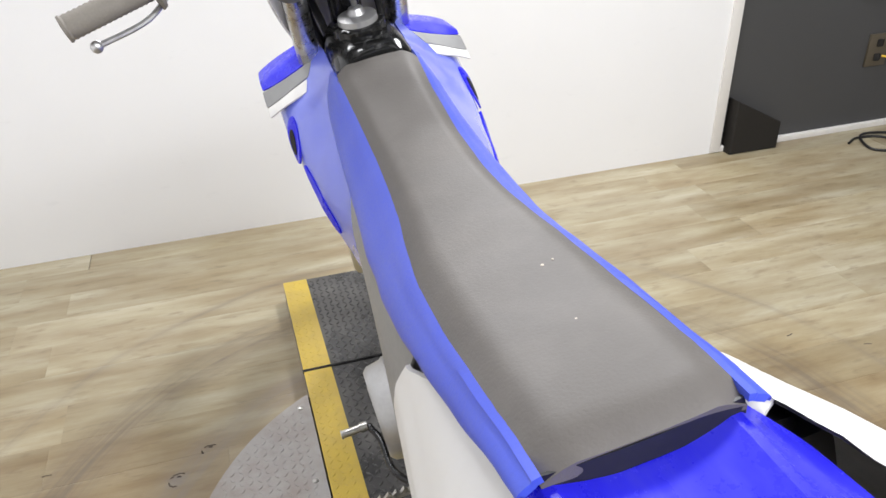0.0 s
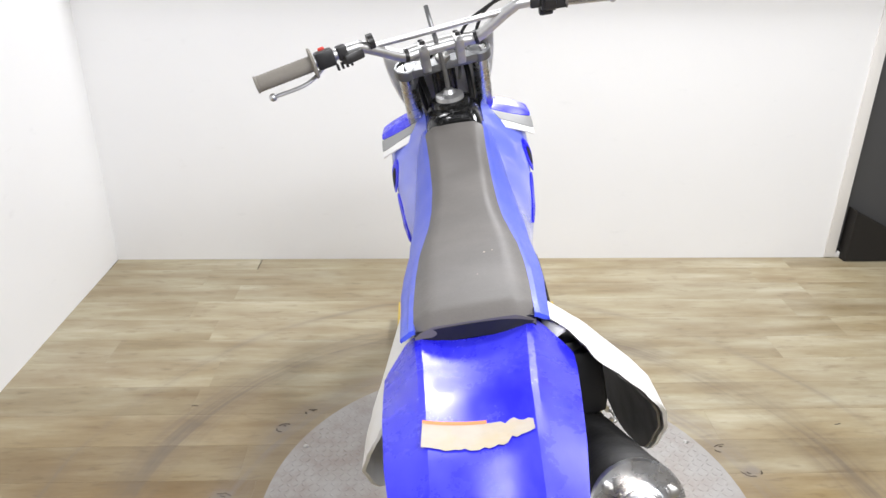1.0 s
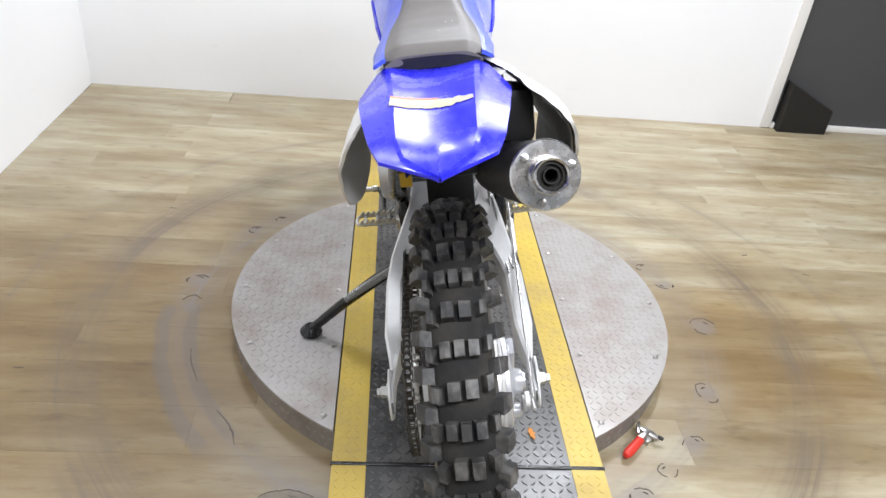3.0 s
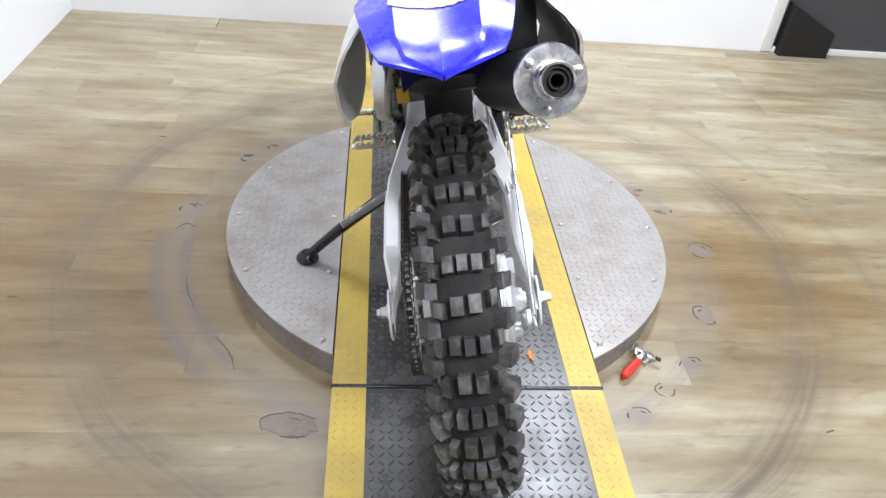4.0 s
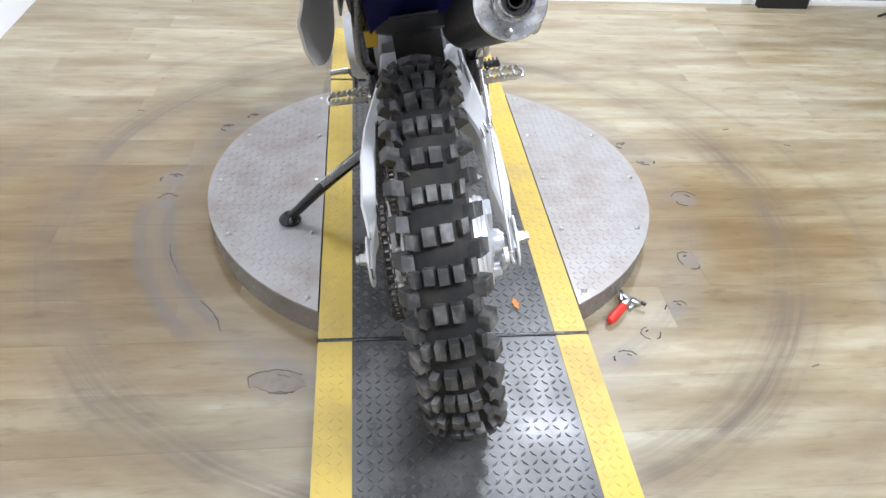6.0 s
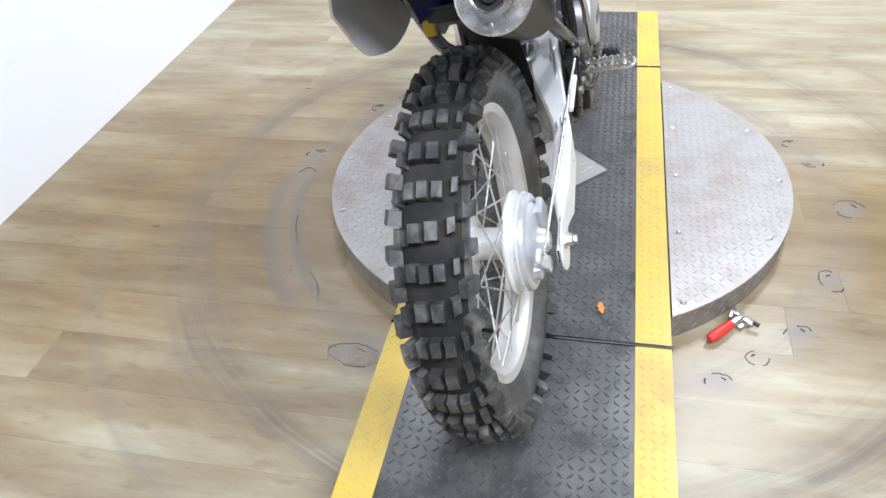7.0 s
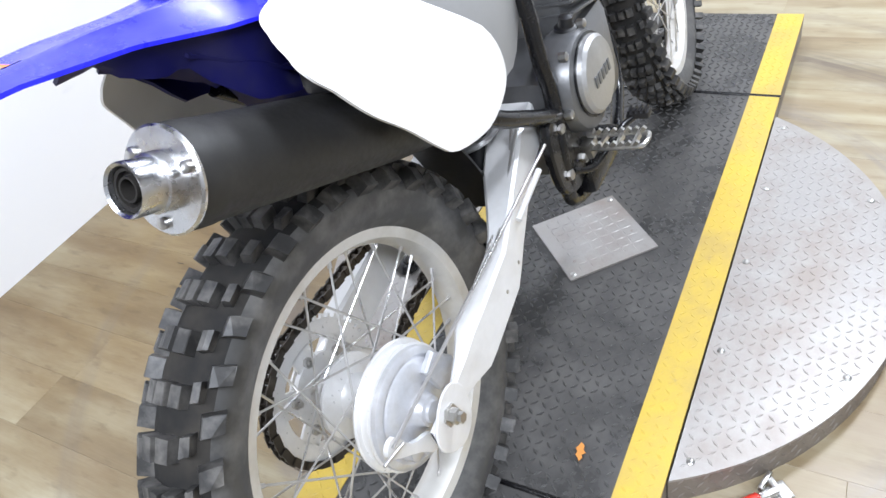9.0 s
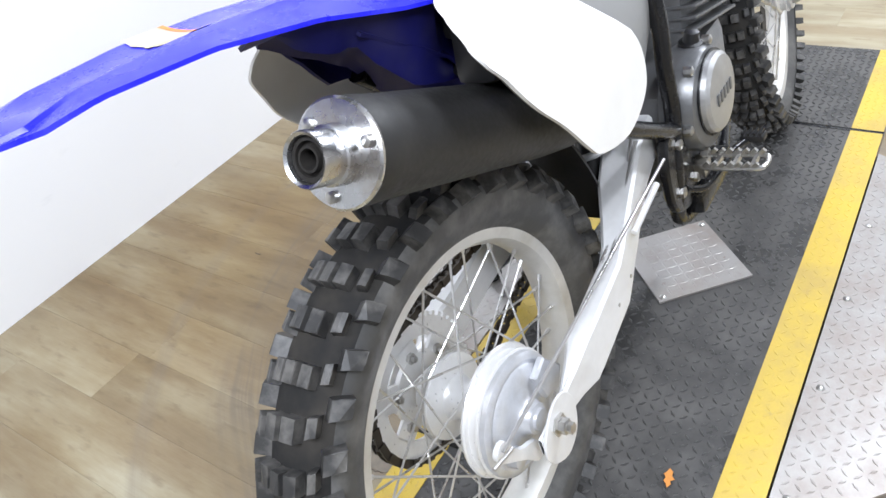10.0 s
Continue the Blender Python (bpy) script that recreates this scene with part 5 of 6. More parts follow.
        add_sheet(bm, lambda u, v, side=side: skin(side, 0.56 + 0.53 * u, v), 30, 16, 0.005 * -side)
        part("tank_shroud", bm, M_PALEBLUE, tank, "pale blue glossy plastic tank shroud")
        patch(side, "shroud_wing", [(1.034, 0.10), (1.130, 0.04), (1.165, 0.70), (1.076, 0.73)], M_BLUE, (0.001, 0.023), "deep blue upper wing of the tank shroud", 0.10)
        patch(side, "shroud_band", [(1.004, 0.22), (1.033, 0.12), (1.075, 0.73), (1.048, 0.75)], M_GREYPLASTIC, (0.001, 0.023), "dark grey graphic band on the shroud wing", 0.04)
        patch(side, "shroud_stripe", [(0.985, 0.30), (1.003, 0.24), (1.047, 0.75), (1.030, 0.76)], M_WHITE, (0.001, 0.022), "white graphic stripe on the shroud wing", 0.04)
        patch(side, "shroud_vent", [(0.945, 0.66), (1.000, 0.52), (0.992, 0.84), (0.935, 0.90)], M_BLUE, (0.002, 0.007), "deep blue vent scoop in the shroud", 0.45)
        # no hole here: a black patch paints the vent's inner shade
        patch(side, "vent_shade", [(0.958, 0.70), (0.985, 0.63), (0.980, 0.80), (0.952, 0.84)], M_HOLE, (0.0055, 0.0075), "black patch for the shade inside the vent", 0.45)
        patch(side, "lower_vent", [(0.80, 0.84), (0.930, 0.76), (0.925, 0.86), (0.80, 0.95)], M_BLUE, (0.002, 0.005), "deep blue lower vent of the shroud", 0.45)
        patch(side, "lower_tip", [(0.655, 0.90), (0.69, 0.90), (0.70, 1.12), (0.67, 1.14)], M_BLACK, (0.004, 0.004), "black rubber tip below the shroud")


build_tank()


def build_front():
    """Fork, clamps, bars and controls, all turned with the steering."""
    T = lambda p: STEER @ Vector(p)
    axis = V(0, -math.sin(radians(27)), math.cos(radians(27)))
    foot = V(0, 1.375, 0.352)
    for side in (-1, 1):
        a = foot + V(side * 0.086, 0, 0)
        bm = bmesh.new()
        add_tube(bm, [tuple(T(a - axis * 0.02)), tuple(T(a + axis * 0.42))], 0.027, 16, smooth=False)
        leg = part("fork_leg", bm, M_CAST, bike, "cast fork lower leg")
        bm = bmesh.new()
        add_tube(bm, [tuple(T(a + axis * 0.40)), tuple(T(a + axis * 0.838))], 0.0195, 16, smooth=False)
        part("fork_tube", bm, M_CHROME, leg, "chrome fork tube")
        bm = bmesh.new()
        pts = [T(a + axis * (0.42 + 0.17 * q / 34)) for q in range(35)]
        add_tube(bm, [tuple(p) for p in pts], lambda k: 0.027 + 0.003 * math.cos(k * 34 * math.pi), 16, smooth=False)
        part("fork_gaiter", bm, M_BLACK, leg, "black rubber fork gaiter")
    base = foot + axis * 0.832
    m = (STEER.to_3x3() @ Matrix.Rotation(radians(27), 3, "X")).to_4x4()
    for h, depth in ((0.0, 0.020), (-0.19, 0.028)):
        bm = bmesh.new()
        c = base + axis * h
        turn = lambda u, v, w, c=c: STEER @ (c + Matrix.Rotation(radians(27), 3, "X") @ V(u, v, w))
        add_plate(bm, smoothed([(-0.086, -0.020), (-0.04, -0.026), (0.04, -0.026), (0.086, -0.020), (0.086, 0.014), (0.04, 0.004), (-0.04, 0.004), (-0.086, 0.014)], 3), depth, lambda u, v, w: tuple(turn(u, v, w)), 0.004)
        up = turn(0, 0, 1) - turn(0, 0, 0)
        for s in (-1, 1):
            add_revolve(bm, [(-depth * 0.7, 0.024), (-depth * 0.6, 0.0265), (depth * 0.45, 0.0265), (depth * 0.55, 0.024), (depth * 0.55, 0.019), (depth * 0.2, 0.018), (depth * 0.2, 0.002)], turn(s * 0.086, 0, 0), up, 20)
        clamp = part("triple_clamp", bm, M_ENGINE, bike, "cast aluminium fork clamp")
        if h == 0.0:
            bm = bmesh.new()
            add_revolve(bm, [(0.008, 0.017), (0.020, 0.017), (0.022, 0.012)], turn(0, -0.010, 0), up, 6)
            part("stem_nut", bm, M_STEEL, clamp, "steering stem nut")
            bm = bmesh.new()
            add_tube(bm, [tuple(turn(0, 0.016, -0.015)), tuple(turn(0, 0.016, -0.175))], 0.028, 18, smooth=False)
            part("steering_head", bm, M_GLOSSBLACK, bike, "black steering head tube")
    wiring = [[(-0.045, 1.06, 0.93), (-0.052, 1.06, 1.00), (-0.060, 1.05, 1.06), (-0.03, 1.06, 1.10)], [(0.045, 1.06, 0.93), (0.050, 1.06, 1.0), (0.045, 1.07, 1.07), (0.02, 1.08, 1.12)], [(-0.055, 1.09, 0.95), (-0.068, 1.08, 1.02), (-0.050, 1.07, 1.085)]]
    tubes("wiring_loom", wiring, 0.0062, M_BLACK, "black wiring and cable bundle by the steering head", None, 8)
    centre = V(0, 0.965, 1.140)
    bar = [(-0.395, -0.070, 0.022), (-0.20, -0.045, 0.038), (-0.16, -0.036, 0.032), (-0.085, -0.006, -0.010), (-0.05, 0, -0.012), (0.05, 0, -0.012), (0.085, -0.006, -0.010), (0.16, -0.036, 0.032), (0.20, -0.045, 0.038), (0.395, -0.070, 0.022)]
    P = lambda x, y, z: T(centre + V(x, y, z))
    bm = bmesh.new()
    add_tube(bm, [tuple(P(*p)) for p in bar], 0.0125, 14, 8)
    handlebar = part("handlebar", bm, M_ALU, bike, "silver braced handlebar turned to one side")
    for s in (-1, 1):
        bm = bmesh.new()
        add_tube(bm, [tuple(P(s * 0.076, -0.004, -0.0115)), tuple(P(s * 0.084, -0.006, -0.0105))], 0.0155, 14, smooth=False)
        part("bar_ring", bm, M_BLACK, handlebar, "black rubber ring on the handlebar")
    bm = bmesh.new()
    add_tube(bm, [tuple(P(-0.145, -0.030, 0.030)), tuple(P(0.145, -0.030, 0.030))], 0.0065, 10, smooth=False)
    part("crossbar", bm, M_ALU, handlebar, "thin silver handlebar brace")
    for s in (-1, 1):
        bm = bmesh.new()
        add_box(bm, P(s * 0.04, 0, -0.012), (0.021, 0.038, 0.031), m, bevel=0.007)
        add_box(bm, P(s * 0.04, 0.008, -0.040), (0.021, 0.022, 0.040), m, bevel=0.006)
        clamp = part("bar_clamp", bm, M_CAST, handlebar, "cast handlebar clamp")
        for q in (-1, 1):
            bm = bmesh.new()
            add_revolve(bm, [(0, 0.006), (0.008, 0.006), (0.009, 0.003)], P(s * 0.04, q * 0.014, 0.004), T(V(0, 0, 1)) - T(V(0, 0, 0)), 8)
            part("clamp_bolt", bm, M_BLACK, clamp)
        e0, e1 = V(*bar[0 if s < 0 else 9]), V(*bar[1 if s < 0 else 8])
        d = (e0 - e1).normalized()
        g0 = e0 - d * 0.118
        bm = bmesh.new()
        pts = [g0 + d * (0.122 * k / 24) for k in range(25)]
        a3, b3 = P(*pts[0]), P(*pts[-1])
        dd = (b3 - a3).normalized()
        prof = [(0, 0.017)] + [(0.004 + 0.113 * k / 30, 0.0162 + (0.0011 if k % 2 else 0)) for k in range(31)] + [(0.120, 0.0185), (0.123, 0.0175), (0.124, 0.006)]
        add_revolve(bm, prof, a3, dd, 18)
        grip = part("grip", bm, M_GRIP, handlebar, "ribbed grey rubber grip")
        bm = bmesh.new()
        add_revolve(bm, [(-0.006, 0.016), (-0.006, 0.031 if s < 0 else 0.024), (-0.001, 0.033 if s < 0 else 0.026), (0.001, 0.018)], a3, dd, 28)
        part("grip_flange", bm, M_GRIP, grip, "round flange of the grip")
        # lever
        bm = bmesh.new()
        l0 = g0 - d * 0.035 + V(0, 0.028, -0.012)
        l1 = g0 + d * 0.02 + V(0, 0.040, -0.022)
        l2 = e0 - d * 0.01 + V(0, 0.034, -0.026)
        if s < 0:
            l1 = g0 + d * 0.02 + V(0, -0.002, -0.034)
            l2 = e0 - d * 0.022 + V(0, -0.010, -0.034)
        add_tube(bm, [tuple(P(*l0)), tuple(P(*l1)), tuple(P(*l2))], 0.0042, 8, 6)
        bmesh.ops.create_uvsphere(bm, u_segments=10, v_segments=8, radius=0.0085, matrix=Matrix.Translation(P(*l2)))
        part("lever", bm, M_ALU, handlebar, "ball-ended aluminium lever")
        bm = bmesh.new()
        c = P(*(g0 - d * 0.030))
        rot = dd.to_track_quat("X", "Z").to_matrix().to_4x4()
        add_box(bm, c, (0.040 if s < 0 else 0.055, 0.038, 0.036 if s < 0 else 0.046), rot, bevel=0.006)
        add_box(bm, P(*(g0 - d * 0.068)), (0.022, 0.034, 0.030), rot, bevel=0.005)
        if s > 0:
            # throttle drum with the front brake cylinder beside it
            add_revolve(bm, [(-0.022, 0.012), (-0.020, 0.026), (0.004, 0.027), (0.006, 0.020)], c, dd, 18)
            add_box(bm, P(*(g0 - d * 0.085)) + rot.to_3x3() @ V(0, 0.020, 0.012), (0.046, 0.030, 0.030), rot, bevel=0.006)
            add_box(bm, P(*(g0 - d * 0.090)) + rot.to_3x3() @ V(0, 0.018, 0.030), (0.034, 0.026, 0.010), rot, bevel=0.004)
            add_box(bm, P(*(g0 - d * 0.045)) + rot.to_3x3() @ V(0, 0.006, -0.024), (0.030, 0.024, 0.020), rot, bevel=0.006)
        else:
            add_box(bm, P(*(g0 - d * 0.085)) + rot.to_3x3() @ V(0, 0.012, -0.014), (0.044, 0.030, 0.020), rot @ Matrix.Rotation(0.3, 4, "Z"), bevel=0.005)
            add_revolve(bm, [(-0.004, 0.011), (-0.004, 0.0165), (0.008, 0.0165), (0.008, 0.011)], P(*(g0 - d * 0.135)), dd, 16)
            for q in range(4):
                add_box(bm, P(*(g0 - d * (0.050 + 0.010 * q))) + rot.to_3x3() @ V(0, -0.004, -0.026), (0.005, 0.014, 0.014), rot, bevel=0.001)
        sw = part("switch_box", bm, M_BLACK, handlebar, "black switch housing")
        if s < 0:
            bm = bmesh.new()
            add_box(bm, c + rot.to_3x3() @ V(0, -0.012, 0.018), (0.014, 0.012, 0.010), rot, bevel=0.002)
            part("stop_button", bm, M_RED, sw, "red engine stop button")
    tubes("throttle_cable", [[tuple(P(0.24, 0.0, 0.035)), tuple(P(0.20, 0.03, 0.060)), tuple(P(0.13, 0.045, 0.040)), tuple(P(0.06, 0.05, 0.0)), tuple(P(0.03, 0.04, -0.10))], [tuple(P(0.25, 0.01, 0.030)), tuple(P(0.19, 0.04, 0.050)), tuple(P(0.12, 0.055, 0.030)), tuple(P(0.07, 0.06, -0.05))]], 0.0038, M_BLACK, "black throttle and brake cables", handlebar, 8)
    bm = bmesh.new()

    def plate(u, v):
        s = 2 * u - 1
        w = 0.128 - 0.050 * v * v
        c = base + axis * (0.045 - 0.21 * v)
        return tuple(STEER @ (c + V(s * w, 0.095 - 0.075 * s * s - 0.01 * v, 0)))

    add_sheet(bm, plate, 14, 10, 0.004)
    part("number_plate", bm, M_WHITE, bike, "white plastic front number plate")
    bm = bmesh.new()

    def guard(u, v):
        s = 2 * v - 1
        y = 1.05 + 0.72 * u
        z = 0.79 + 0.06 * math.sin(u * math.pi * 0.9) - 0.06 * u
        w = lerp_table([(0, 0.05), (0.4, 0.07), (0.8, 0.06), (1, 0.03)], u)[0]
        return tuple(STEER @ V(s * w, y, z - 0.022 * s * s))

    add_sheet(bm, guard, 20, 10, 0.004)
    part("front_fender", bm, M_BLUE, bike, "blue plastic front mudguard")


build_front()

# ---- loose things and wall fittings ----


def patch_bm(cx, cy, rx, ry, seed, turn=0.0):
    """A thin worn flake of vinyl with a ragged, lifted edge."""
    r = random.Random(seed)
    bm = bmesh.new()
    n = 22
    rim = []
    for k in range(n):
        a = 2 * math.pi * k / n
        q = 1 + r.uniform(-0.14, 0.12)
        x, y = rx * q * math.cos(a), ry * q * math.sin(a)
        c, t = math.cos(turn), math.sin(turn)
        rim.append((cx + x * c - y * t, cy + x * t + y * c))
    lift = [r.uniform(0.0008, 0.0018) for _ in rim]
    add_loft(bm, [[V(x, y, 0.0002) for x, y in rim], [V(x, y, z) for (x, y), z in zip(rim, lift)], [V(cx + (x - cx) * 0.6, cy + (y - cy) * 0.6, 0.0012) for x, y in rim]])
    return bm


M_FLAKE = worn("greyed_vinyl", (0.250, 0.212, 0.162), 0.50, grain=50, vary=0.15, dirt=(0.175, 0.150, 0.125), dirt_amount=0.8, dirt_scale=30, bump=0.3)
M_SMEAR = worn("grey_rubber_smear", (0.150, 0.126, 0.108), 0.6, grain=50, vary=0.2, dirt=(0.225, 0.175, 0.115), dirt_amount=0.8, dirt_scale=22, bump=0.2)
# torn edges carry the shade of their lifted rim as a dark colour
M_CRACK = worn("shaded_torn_edge", (0.165, 0.138, 0.112), 0.8, grain=90, vary=0.3, bump=0.2)


def crack_bm(points, width, seed):
    """A thin torn edge along the points, thickest in the middle."""
    r = random.Random(seed)
    pts = spline([(x, y, 0) for x, y in points], 6)
    n = len(pts)
    rows = []
    for i, p in enumerate(pts):
        d = (pts[min(i + 1, n - 1)] - pts[max(i - 1, 0)]).normalized()
        side = V(-d.y, d.x, 0)
        w = width * (0.15 + math.sin(math.pi * i / (n - 1))) * r.uniform(0.5, 1.2)
        q = p + side * r.uniform(-0.0016, 0.0016)
        rows.append([q - side * w + V(0, 0, 0.0004), q + V(0, 0, 0.0022), q + side * w + V(0, 0, 0.0004)])
    bm = bmesh.new()
    add_loft(bm, rows, cap=False, closed=False)
    return bm


# centre, half sizes, turn, and the stretch of the rim that is torn up, in degrees
FLAKES = [(-0.768, 0.124, 0.034, 0.024, 0.2, 20, 100), (-0.392, -0.690, 0.066, 0.034, -0.1, 40, 215), (-0.643, 0.430, 0.024, 0.020, 0.4, 30, 120), (0.790, -0.010, 0.040, 0.040, 0.0, 20, 160), (0.693, -0.305, 0.028, 0.038, 0.2, 60, 200), (0.588, -0.490, 0.034, 0.020, 0.5, -20, 70), (0.495, -0.578, 0.024, 0.022, 0.0, 100, 250), (0.408, -0.655, 0.030, 0.022, 0.2, 0, 110), (0.685, 0.309, 0.024, 0.018, 0.3, 40, 130), (0.733, 0.209, 0.030, 0.022, -0.2, 200, 290), (-0.568, 0.510, 0.020, 0.014, 0.2, 30, 120)]
for k, (cx, cy, rx, ry, turn, t0, t1) in enumerate(FLAKES):
    rnd = random.Random(50 + k)
    for a0, a1, shrink in ((t0, t1, 1.0), (t1 + 40, t1 + 40 + rnd.uniform(40, 80), 0.95), (t0 + 10, t0 + 60, 0.55)):
        rim = []
        for q in range(8):
            a = radians(a0 + (a1 - a0) * q / 7)
            e = shrink * rnd.uniform(0.94, 1.06)
            x, y = rx * e * math.cos(a), ry * e * math.sin(a)
            rim.append((cx + x * math.cos(turn) - y * math.sin(turn), cy + x * math.sin(turn) + y * math.cos(turn)))
        part("torn_edge", crack_bm(rim, 0.0013 if shrink == 1.0 else 0.0010, 60 + k), M_CRACK if shrink == 1.0 else M_SMEAR, floor, "torn edge of the vinyl, coloured dark for the shade of its lift")
part("worn_patch", patch_bm(-0.392, -0.690, 0.062, 0.031, 41, -0.1), M_FLAKE, floor, "torn worn patch in the vinyl floor")
for points, seed in ((((-0.600, -0.420), (-0.560, -0.470), (-0.535, -0.530)), 11), (((-0.790, 0.020), (-0.765, 0.045), (-0.735, 0.030)), 12), (((-0.715, -0.190), (-0.700, -0.250), (-0.670, -0.320)), 13)):
    part("torn_edge", crack_bm(points, 0.0018, seed), M_SMEAR, floor, "torn edge along the worn track in the vinyl")
for k, (x, y, turn) in enumerate(((-1.12, -0.29, 0.1), (1.28, 0.31, -0.3), (1.10, 0.42, 0.2), (-0.95, 0.55, 0.0), (0.86, -0.70, 0.3))):
    rim = [(x + 0.012 * (q - 2) / 2 * math.cos(turn), y + 0.012 * (q - 2) / 2 * math.sin(turn)) for q in range(5)]
    part("torn_edge", crack_bm(rim, 0.0016, 80 + k), M_CRACK, floor, "small dark nick in the vinyl")


def build_clamp():
    clamp = empty("toggle_clamp", pose(0.455, -0.488, 0.0, 0, 0, 45), "steel toggle clamp with red grip by the turntable rim", "clamp")
    bm = bmesh.new()
    add_revolve(bm, [(0, 0.006), (0.004, 0.011), (0.03, 0.012), (0.06, 0.0125), (0.074, 0.009), (0.078, 0.003)], (-0.012, 0, 0.020), (-1, 0, -0.05), 14)
    part("grip", bm, M_RED, clamp, "red dipped plastic grip")
    bm = bmesh.new()
    add_box(bm, (0.004, 0, 0.020), (0.034, 0.012, 0.014), bevel=0.002)
    add_box(bm, (0.022, 0.0, 0.016), (0.012, 0.060, 0.010), bevel=0.002)
    add_box(bm, (0.012, 0.022, 0.022), (0.040, 0.008, 0.010), Matrix.Rotation(0.5, 4, "Z"), bevel=0.002)
    add_box(bm, (0.020, 0.0, 0.006), (0.045, 0.034, 0.012), bevel=0.002)
    part("linkage", bm, M_STEEL, clamp, "zinc plated clamp linkage")
    bm = bmesh.new()
    add_tube(bm, [(0.026, -0.026, 0.020), (0.030, -0.040, 0.018)], 0.005, 10, smooth=False)
    part("stop_screw", bm, M_BLACK, clamp, "black rubber tipped stop screw")


build_clamp()


def build_leaf():
    bm = bmesh.new()
    pts = [(0, -0.018), (0.006, -0.010), (0.004, -0.004), (0.011, 0.0), (0.006, 0.006), (0.007, 0.014), (0.001, 0.021), (-0.004, 0.012), (-0.008, 0.008), (-0.004, 0.002), (-0.007, -0.005), (-0.003, -0.010)]
    add_plate(bm, pts, 0.0008, lambda u, v, w: (u, v, 0.004 + w + 0.12 * abs(u) + 0.06 * abs(v)))
    ob = new("dry_leaf", mesh_of("dry_leaf", bm, worn("dry_leaf", (0.62, 0.25, 0.05), 0.7, grain=300, vary=0.25)))
    ob.matrix_basis = pose(0.154, -0.546, DECK - 0.0005, 0, 0, 12)
    tagged(ob, "small dry orange leaf on the black track", "leaf")


build_leaf()


M_BRONZE = worn("dull_bronze", (0.13, 0.11, 0.08), 0.45, 0.5, grain=80, vary=0.15, bump=0.05)


def build_recess_things():
    box = empty("storage_box", pose(1.905, BACK - 0.018, 0), "low black box standing against the grey wall", "box")
    bm = bmesh.new()
    add_plate(bm, [(-0.13, 0.0), (0.125, 0.0), (0.125, 0.125), (-0.13, 0.255)], 0.07, lambda u, v, w: (u, w, v), 0.006)
    part("body", bm, M_HOLE, box, "matt black box body")
    for x, z, w, h in ((2.485, 0.68, 0.19, 0.105), (2.55, 0.385, 0.115, 0.15)):
        plate = empty("wall_outlet", pose(x, BACK + 0.02, z), "dull bronze electrical outlet plate on the grey wall", "outlet", "wall outlets")
        bm = bmesh.new()
        add_box(bm, (0, -0.006, 0), (w, 0.012, h), bevel=0.003)
        part("cover_plate", bm, M_BRONZE, plate, "dull bronze cover plate")
        for s in (-1, 1):
            bm = bmesh.new()
            dx, dz = (s * w * 0.22, 0) if w > h else (0, s * h * 0.22)
            add_box(bm, (dx, -0.0135, dz), (0.034, 0.004, 0.034), bevel=0.006)
            part("socket", bm, M_BLACK, plate, "dark socket face")
    bm = bmesh.new()
    add_tube(bm, [(2.56, BACK - 0.01, 0.36), (2.62, BACK - 0.05, 0.36), (2.72, BACK - 0.06, 0.42), (2.85, BACK - 0.05, 0.44), (3.0, BACK - 0.04, 0.40), (3.1, BACK - 0.02, 0.1), (3.1, BACK - 0.02, 0.008)], 0.005, 8)
    tagged(new("extension_cord", mesh_of("extension_cord", bm, M_YELLOWTAG)), "yellow extension cord plugged into the wall outlet", "cord")
    bm = bmesh.new()
    add_tube(bm, [(2.36, 1.54, 0.006), (2.45, 1.58, 0.006), (2.57, 1.54, 0.006), (2.52, 1.40, 0.006), (2.40, 1.45, 0.008), (2.50, 1.60, 0.012), (2.75, 1.50, 0.006), (2.9, 1.2, 0.006)], 0.006, 8)
    tagged(new("power_cable", mesh_of("power_cable", bm, M_BLACK)), "loose black power cable lying on the floor", "cable")


build_recess_things()
bm = bmesh.new()
add_box(bm, ((RIGHT_END + ROOM_RIGHT) / 2 + 0.25, BACK + 0.008, 0.014), (ROOM_RIGHT + 0.49 - RIGHT_END, 0.022, 0.028), bevel=0.003)
tagged(new("baseboard", mesh_of("baseboard", bm, M_TRIM)), "pale strip along the foot of the grey wall", "baseboard", kind="structure")
bm = bmesh.new()
add_box(bm, (RIGHT_END - 0.024, BACK - 0.004, 0.66), (0.052, 0.008, 1.31), bevel=0.002)
tagged(new("trim", mesh_of("trim", bm, M_TRIM)), "white painted end post of the partition wall", "trim", kind="structure")


def soft_pack(name, x, y, z, w, d, h, material, label, category, seed):
    """A crumpled soft bundle."""
    r = random.Random(seed)
    bm = bmesh.new()
    bmesh.ops.create_uvsphere(bm, u_segments=20, v_segments=12, radius=0.5)
    for v in bm.verts:
        q = v.co.copy()
        q = V(*[math.copysign(abs(c * 2) ** 0.55 / 2, c) for c in q])
        n = noise.noise(q * 5 + V(seed, 0, 0)) * 0.10
        v.co = V(q.x * w * (1 + n), q.y * d * (1 + n), q.z * h * (1 + n) + h / 2)
    low = min(v.co.z for v in bm.verts)
    for v in bm.verts:
        v.co.z -= low
    ob = new(name, mesh_of(name, bm, material))
    ob.location = (x, y, z)
    return tagged(ob, label, category)


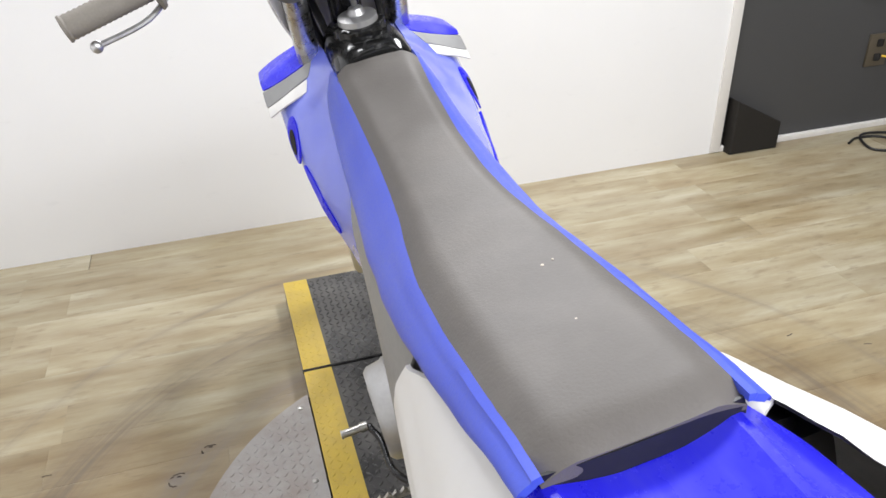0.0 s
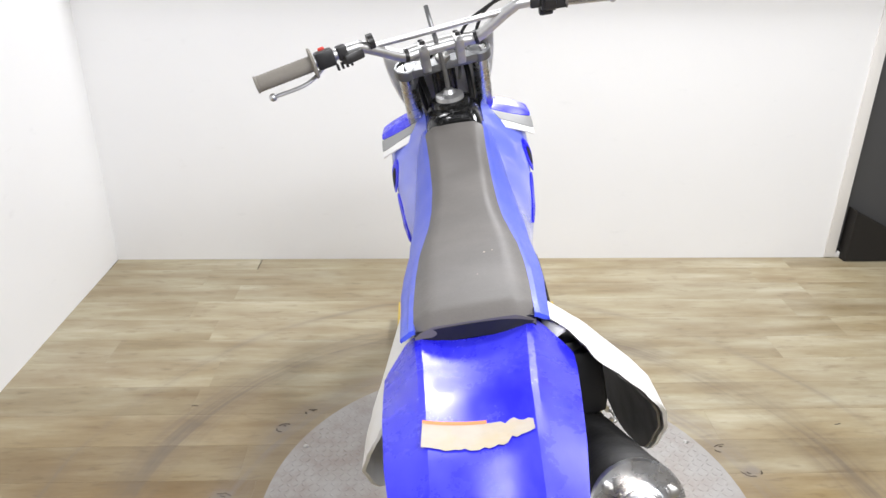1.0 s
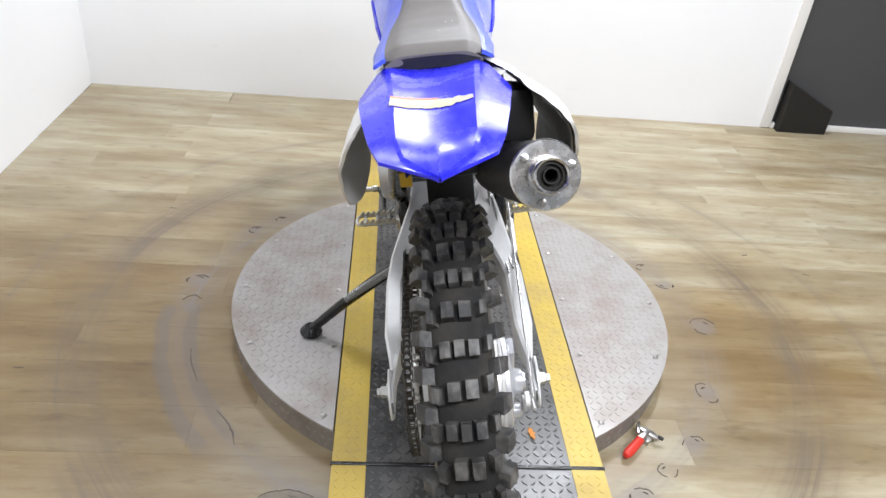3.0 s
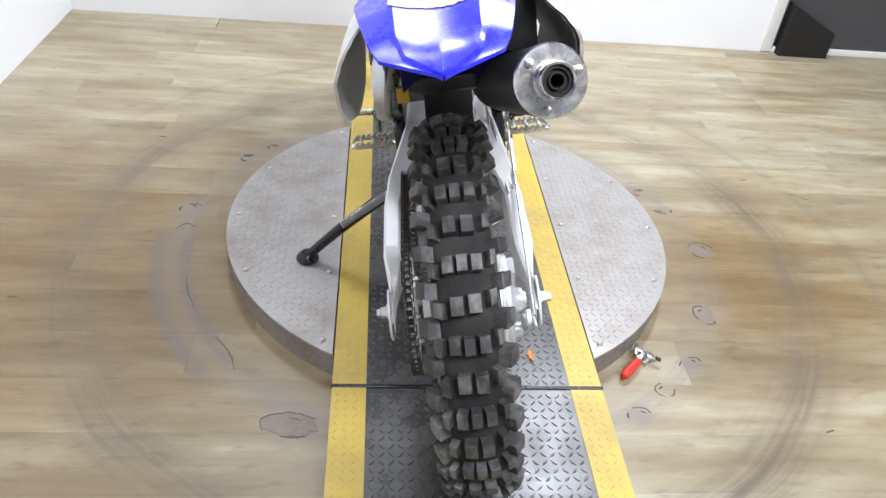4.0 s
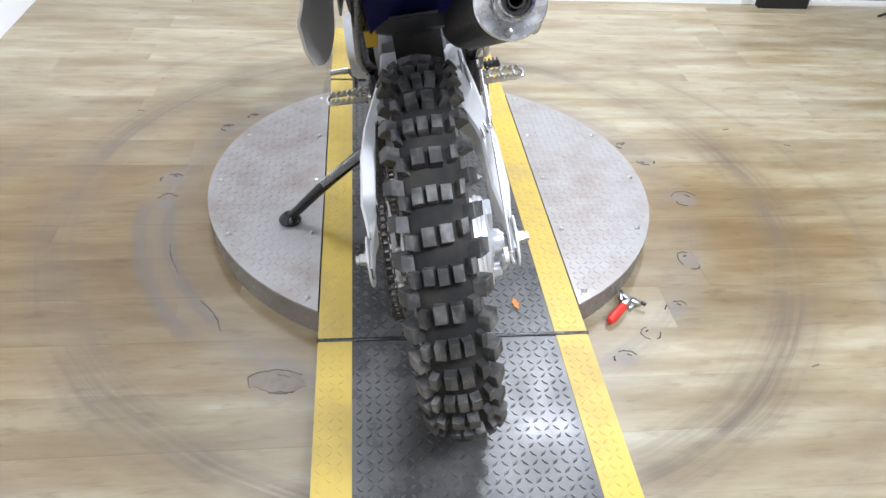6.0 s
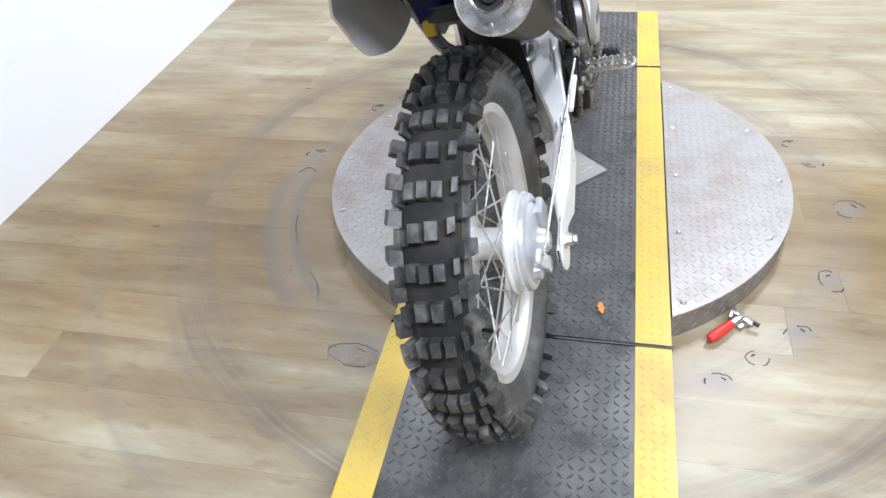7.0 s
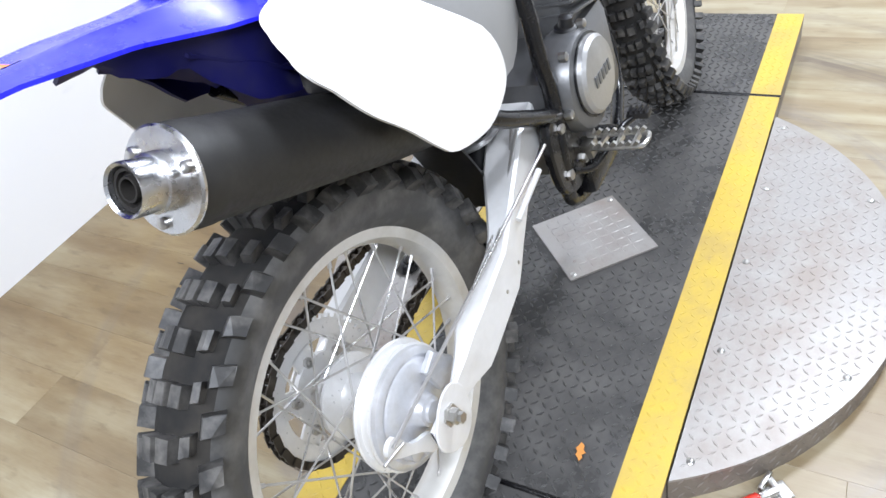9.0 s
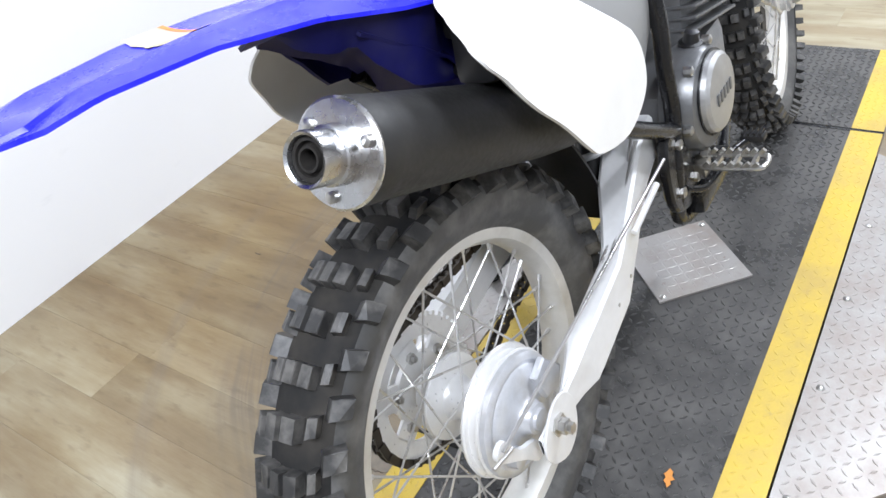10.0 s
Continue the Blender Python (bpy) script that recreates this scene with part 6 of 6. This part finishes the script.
LEDGE = 1.395
M_BAG = worn("clear_plastic_wrap", (0.52, 0.52, 0.54), 0.25, grain=30, vary=0.2, bump=0.4)
M_STRAP = worn("yellow_webbing", (0.62, 0.50, 0.10), 0.7, grain=200, vary=0.2, bump=0.3)
soft_pack("tie_down_strap", 0.72, BACK + 0.06, LEDGE, 0.36, 0.05, 0.026, M_STRAP, "folded yellow tie-down strap on the partition cap", "strap", 1)
soft_pack("tie_down_strap", 0.99, BACK + 0.07, LEDGE, 0.075, 0.06, 0.09, M_YELLOWTAG, "rolled orange-yellow tie-down strap on the partition cap", "strap", 2)
soft_pack("black_pouch", 1.07, BACK + 0.08, LEDGE, 0.07, 0.06, 0.10, M_BLACK, "small black pouch on the partition cap", "pouch", 3)
soft_pack("wrapped_parcel", 1.17, BACK + 0.08, LEDGE, 0.12, 0.08, 0.12, M_BAG, "clear plastic wrapped parcel on the partition cap", "parcel", 4)
soft_pack("tie_down_strap", 1.36, BACK + 0.06, LEDGE, 0.22, 0.10, 0.11, M_STRAP, "bundle of yellow webbing on the partition cap", "strap", 5)
soft_pack("wrapped_parcel", 1.56, BACK + 0.08, LEDGE, 0.20, 0.09, 0.12, M_BAG, "crumpled clear bag on the partition cap", "parcel", 6)
soft_pack("folded_cloth", 0.33, BACK + 0.08, LEDGE, 0.34, 0.08, 0.022, M_GRIP, "folded beige cloth on the partition cap", "cloth", 7)

# ---- floor planks ----
def plank_mesh(length, width):
    bm = bmesh.new()
    g, b = 0.0001, 0.0005
    lo = [(-length / 2 + g, -width / 2 + g), (length / 2 - g, -width / 2 + g), (length / 2 - g, width / 2 - g), (-length / 2 + g, width / 2 - g)]
    hi = [(x - math.copysign(b, x), y - math.copysign(b, y)) for x, y in lo]
    add_loft(bm, [[V(x, y, -0.006) for x, y in lo], [V(x, y, -0.0003) for x, y in lo], [V(x, y, 0) for x, y in hi]])
    return mesh_of("plank", bm, M_PLANK, False)


PW, PL = 0.152, 1.22
X0, X1 = LEFT, ROOM_RIGHT + 0.5
meshes = {}
rnd = random.Random(11)
y = FRONT + PW / 2
while y < BACK + 0.16:
    x = LEFT - rnd.uniform(0.1, 1.1)
    while x < X1:
        lo, hi = max(x, X0), min(x + PL, X1)
        size = round(hi - lo, 2)
        if size > 0.02:
            if size not in meshes:
                meshes[size] = plank_mesh(hi - lo, PW)
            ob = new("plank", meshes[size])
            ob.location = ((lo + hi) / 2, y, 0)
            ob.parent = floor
        x += PL
    y += PW
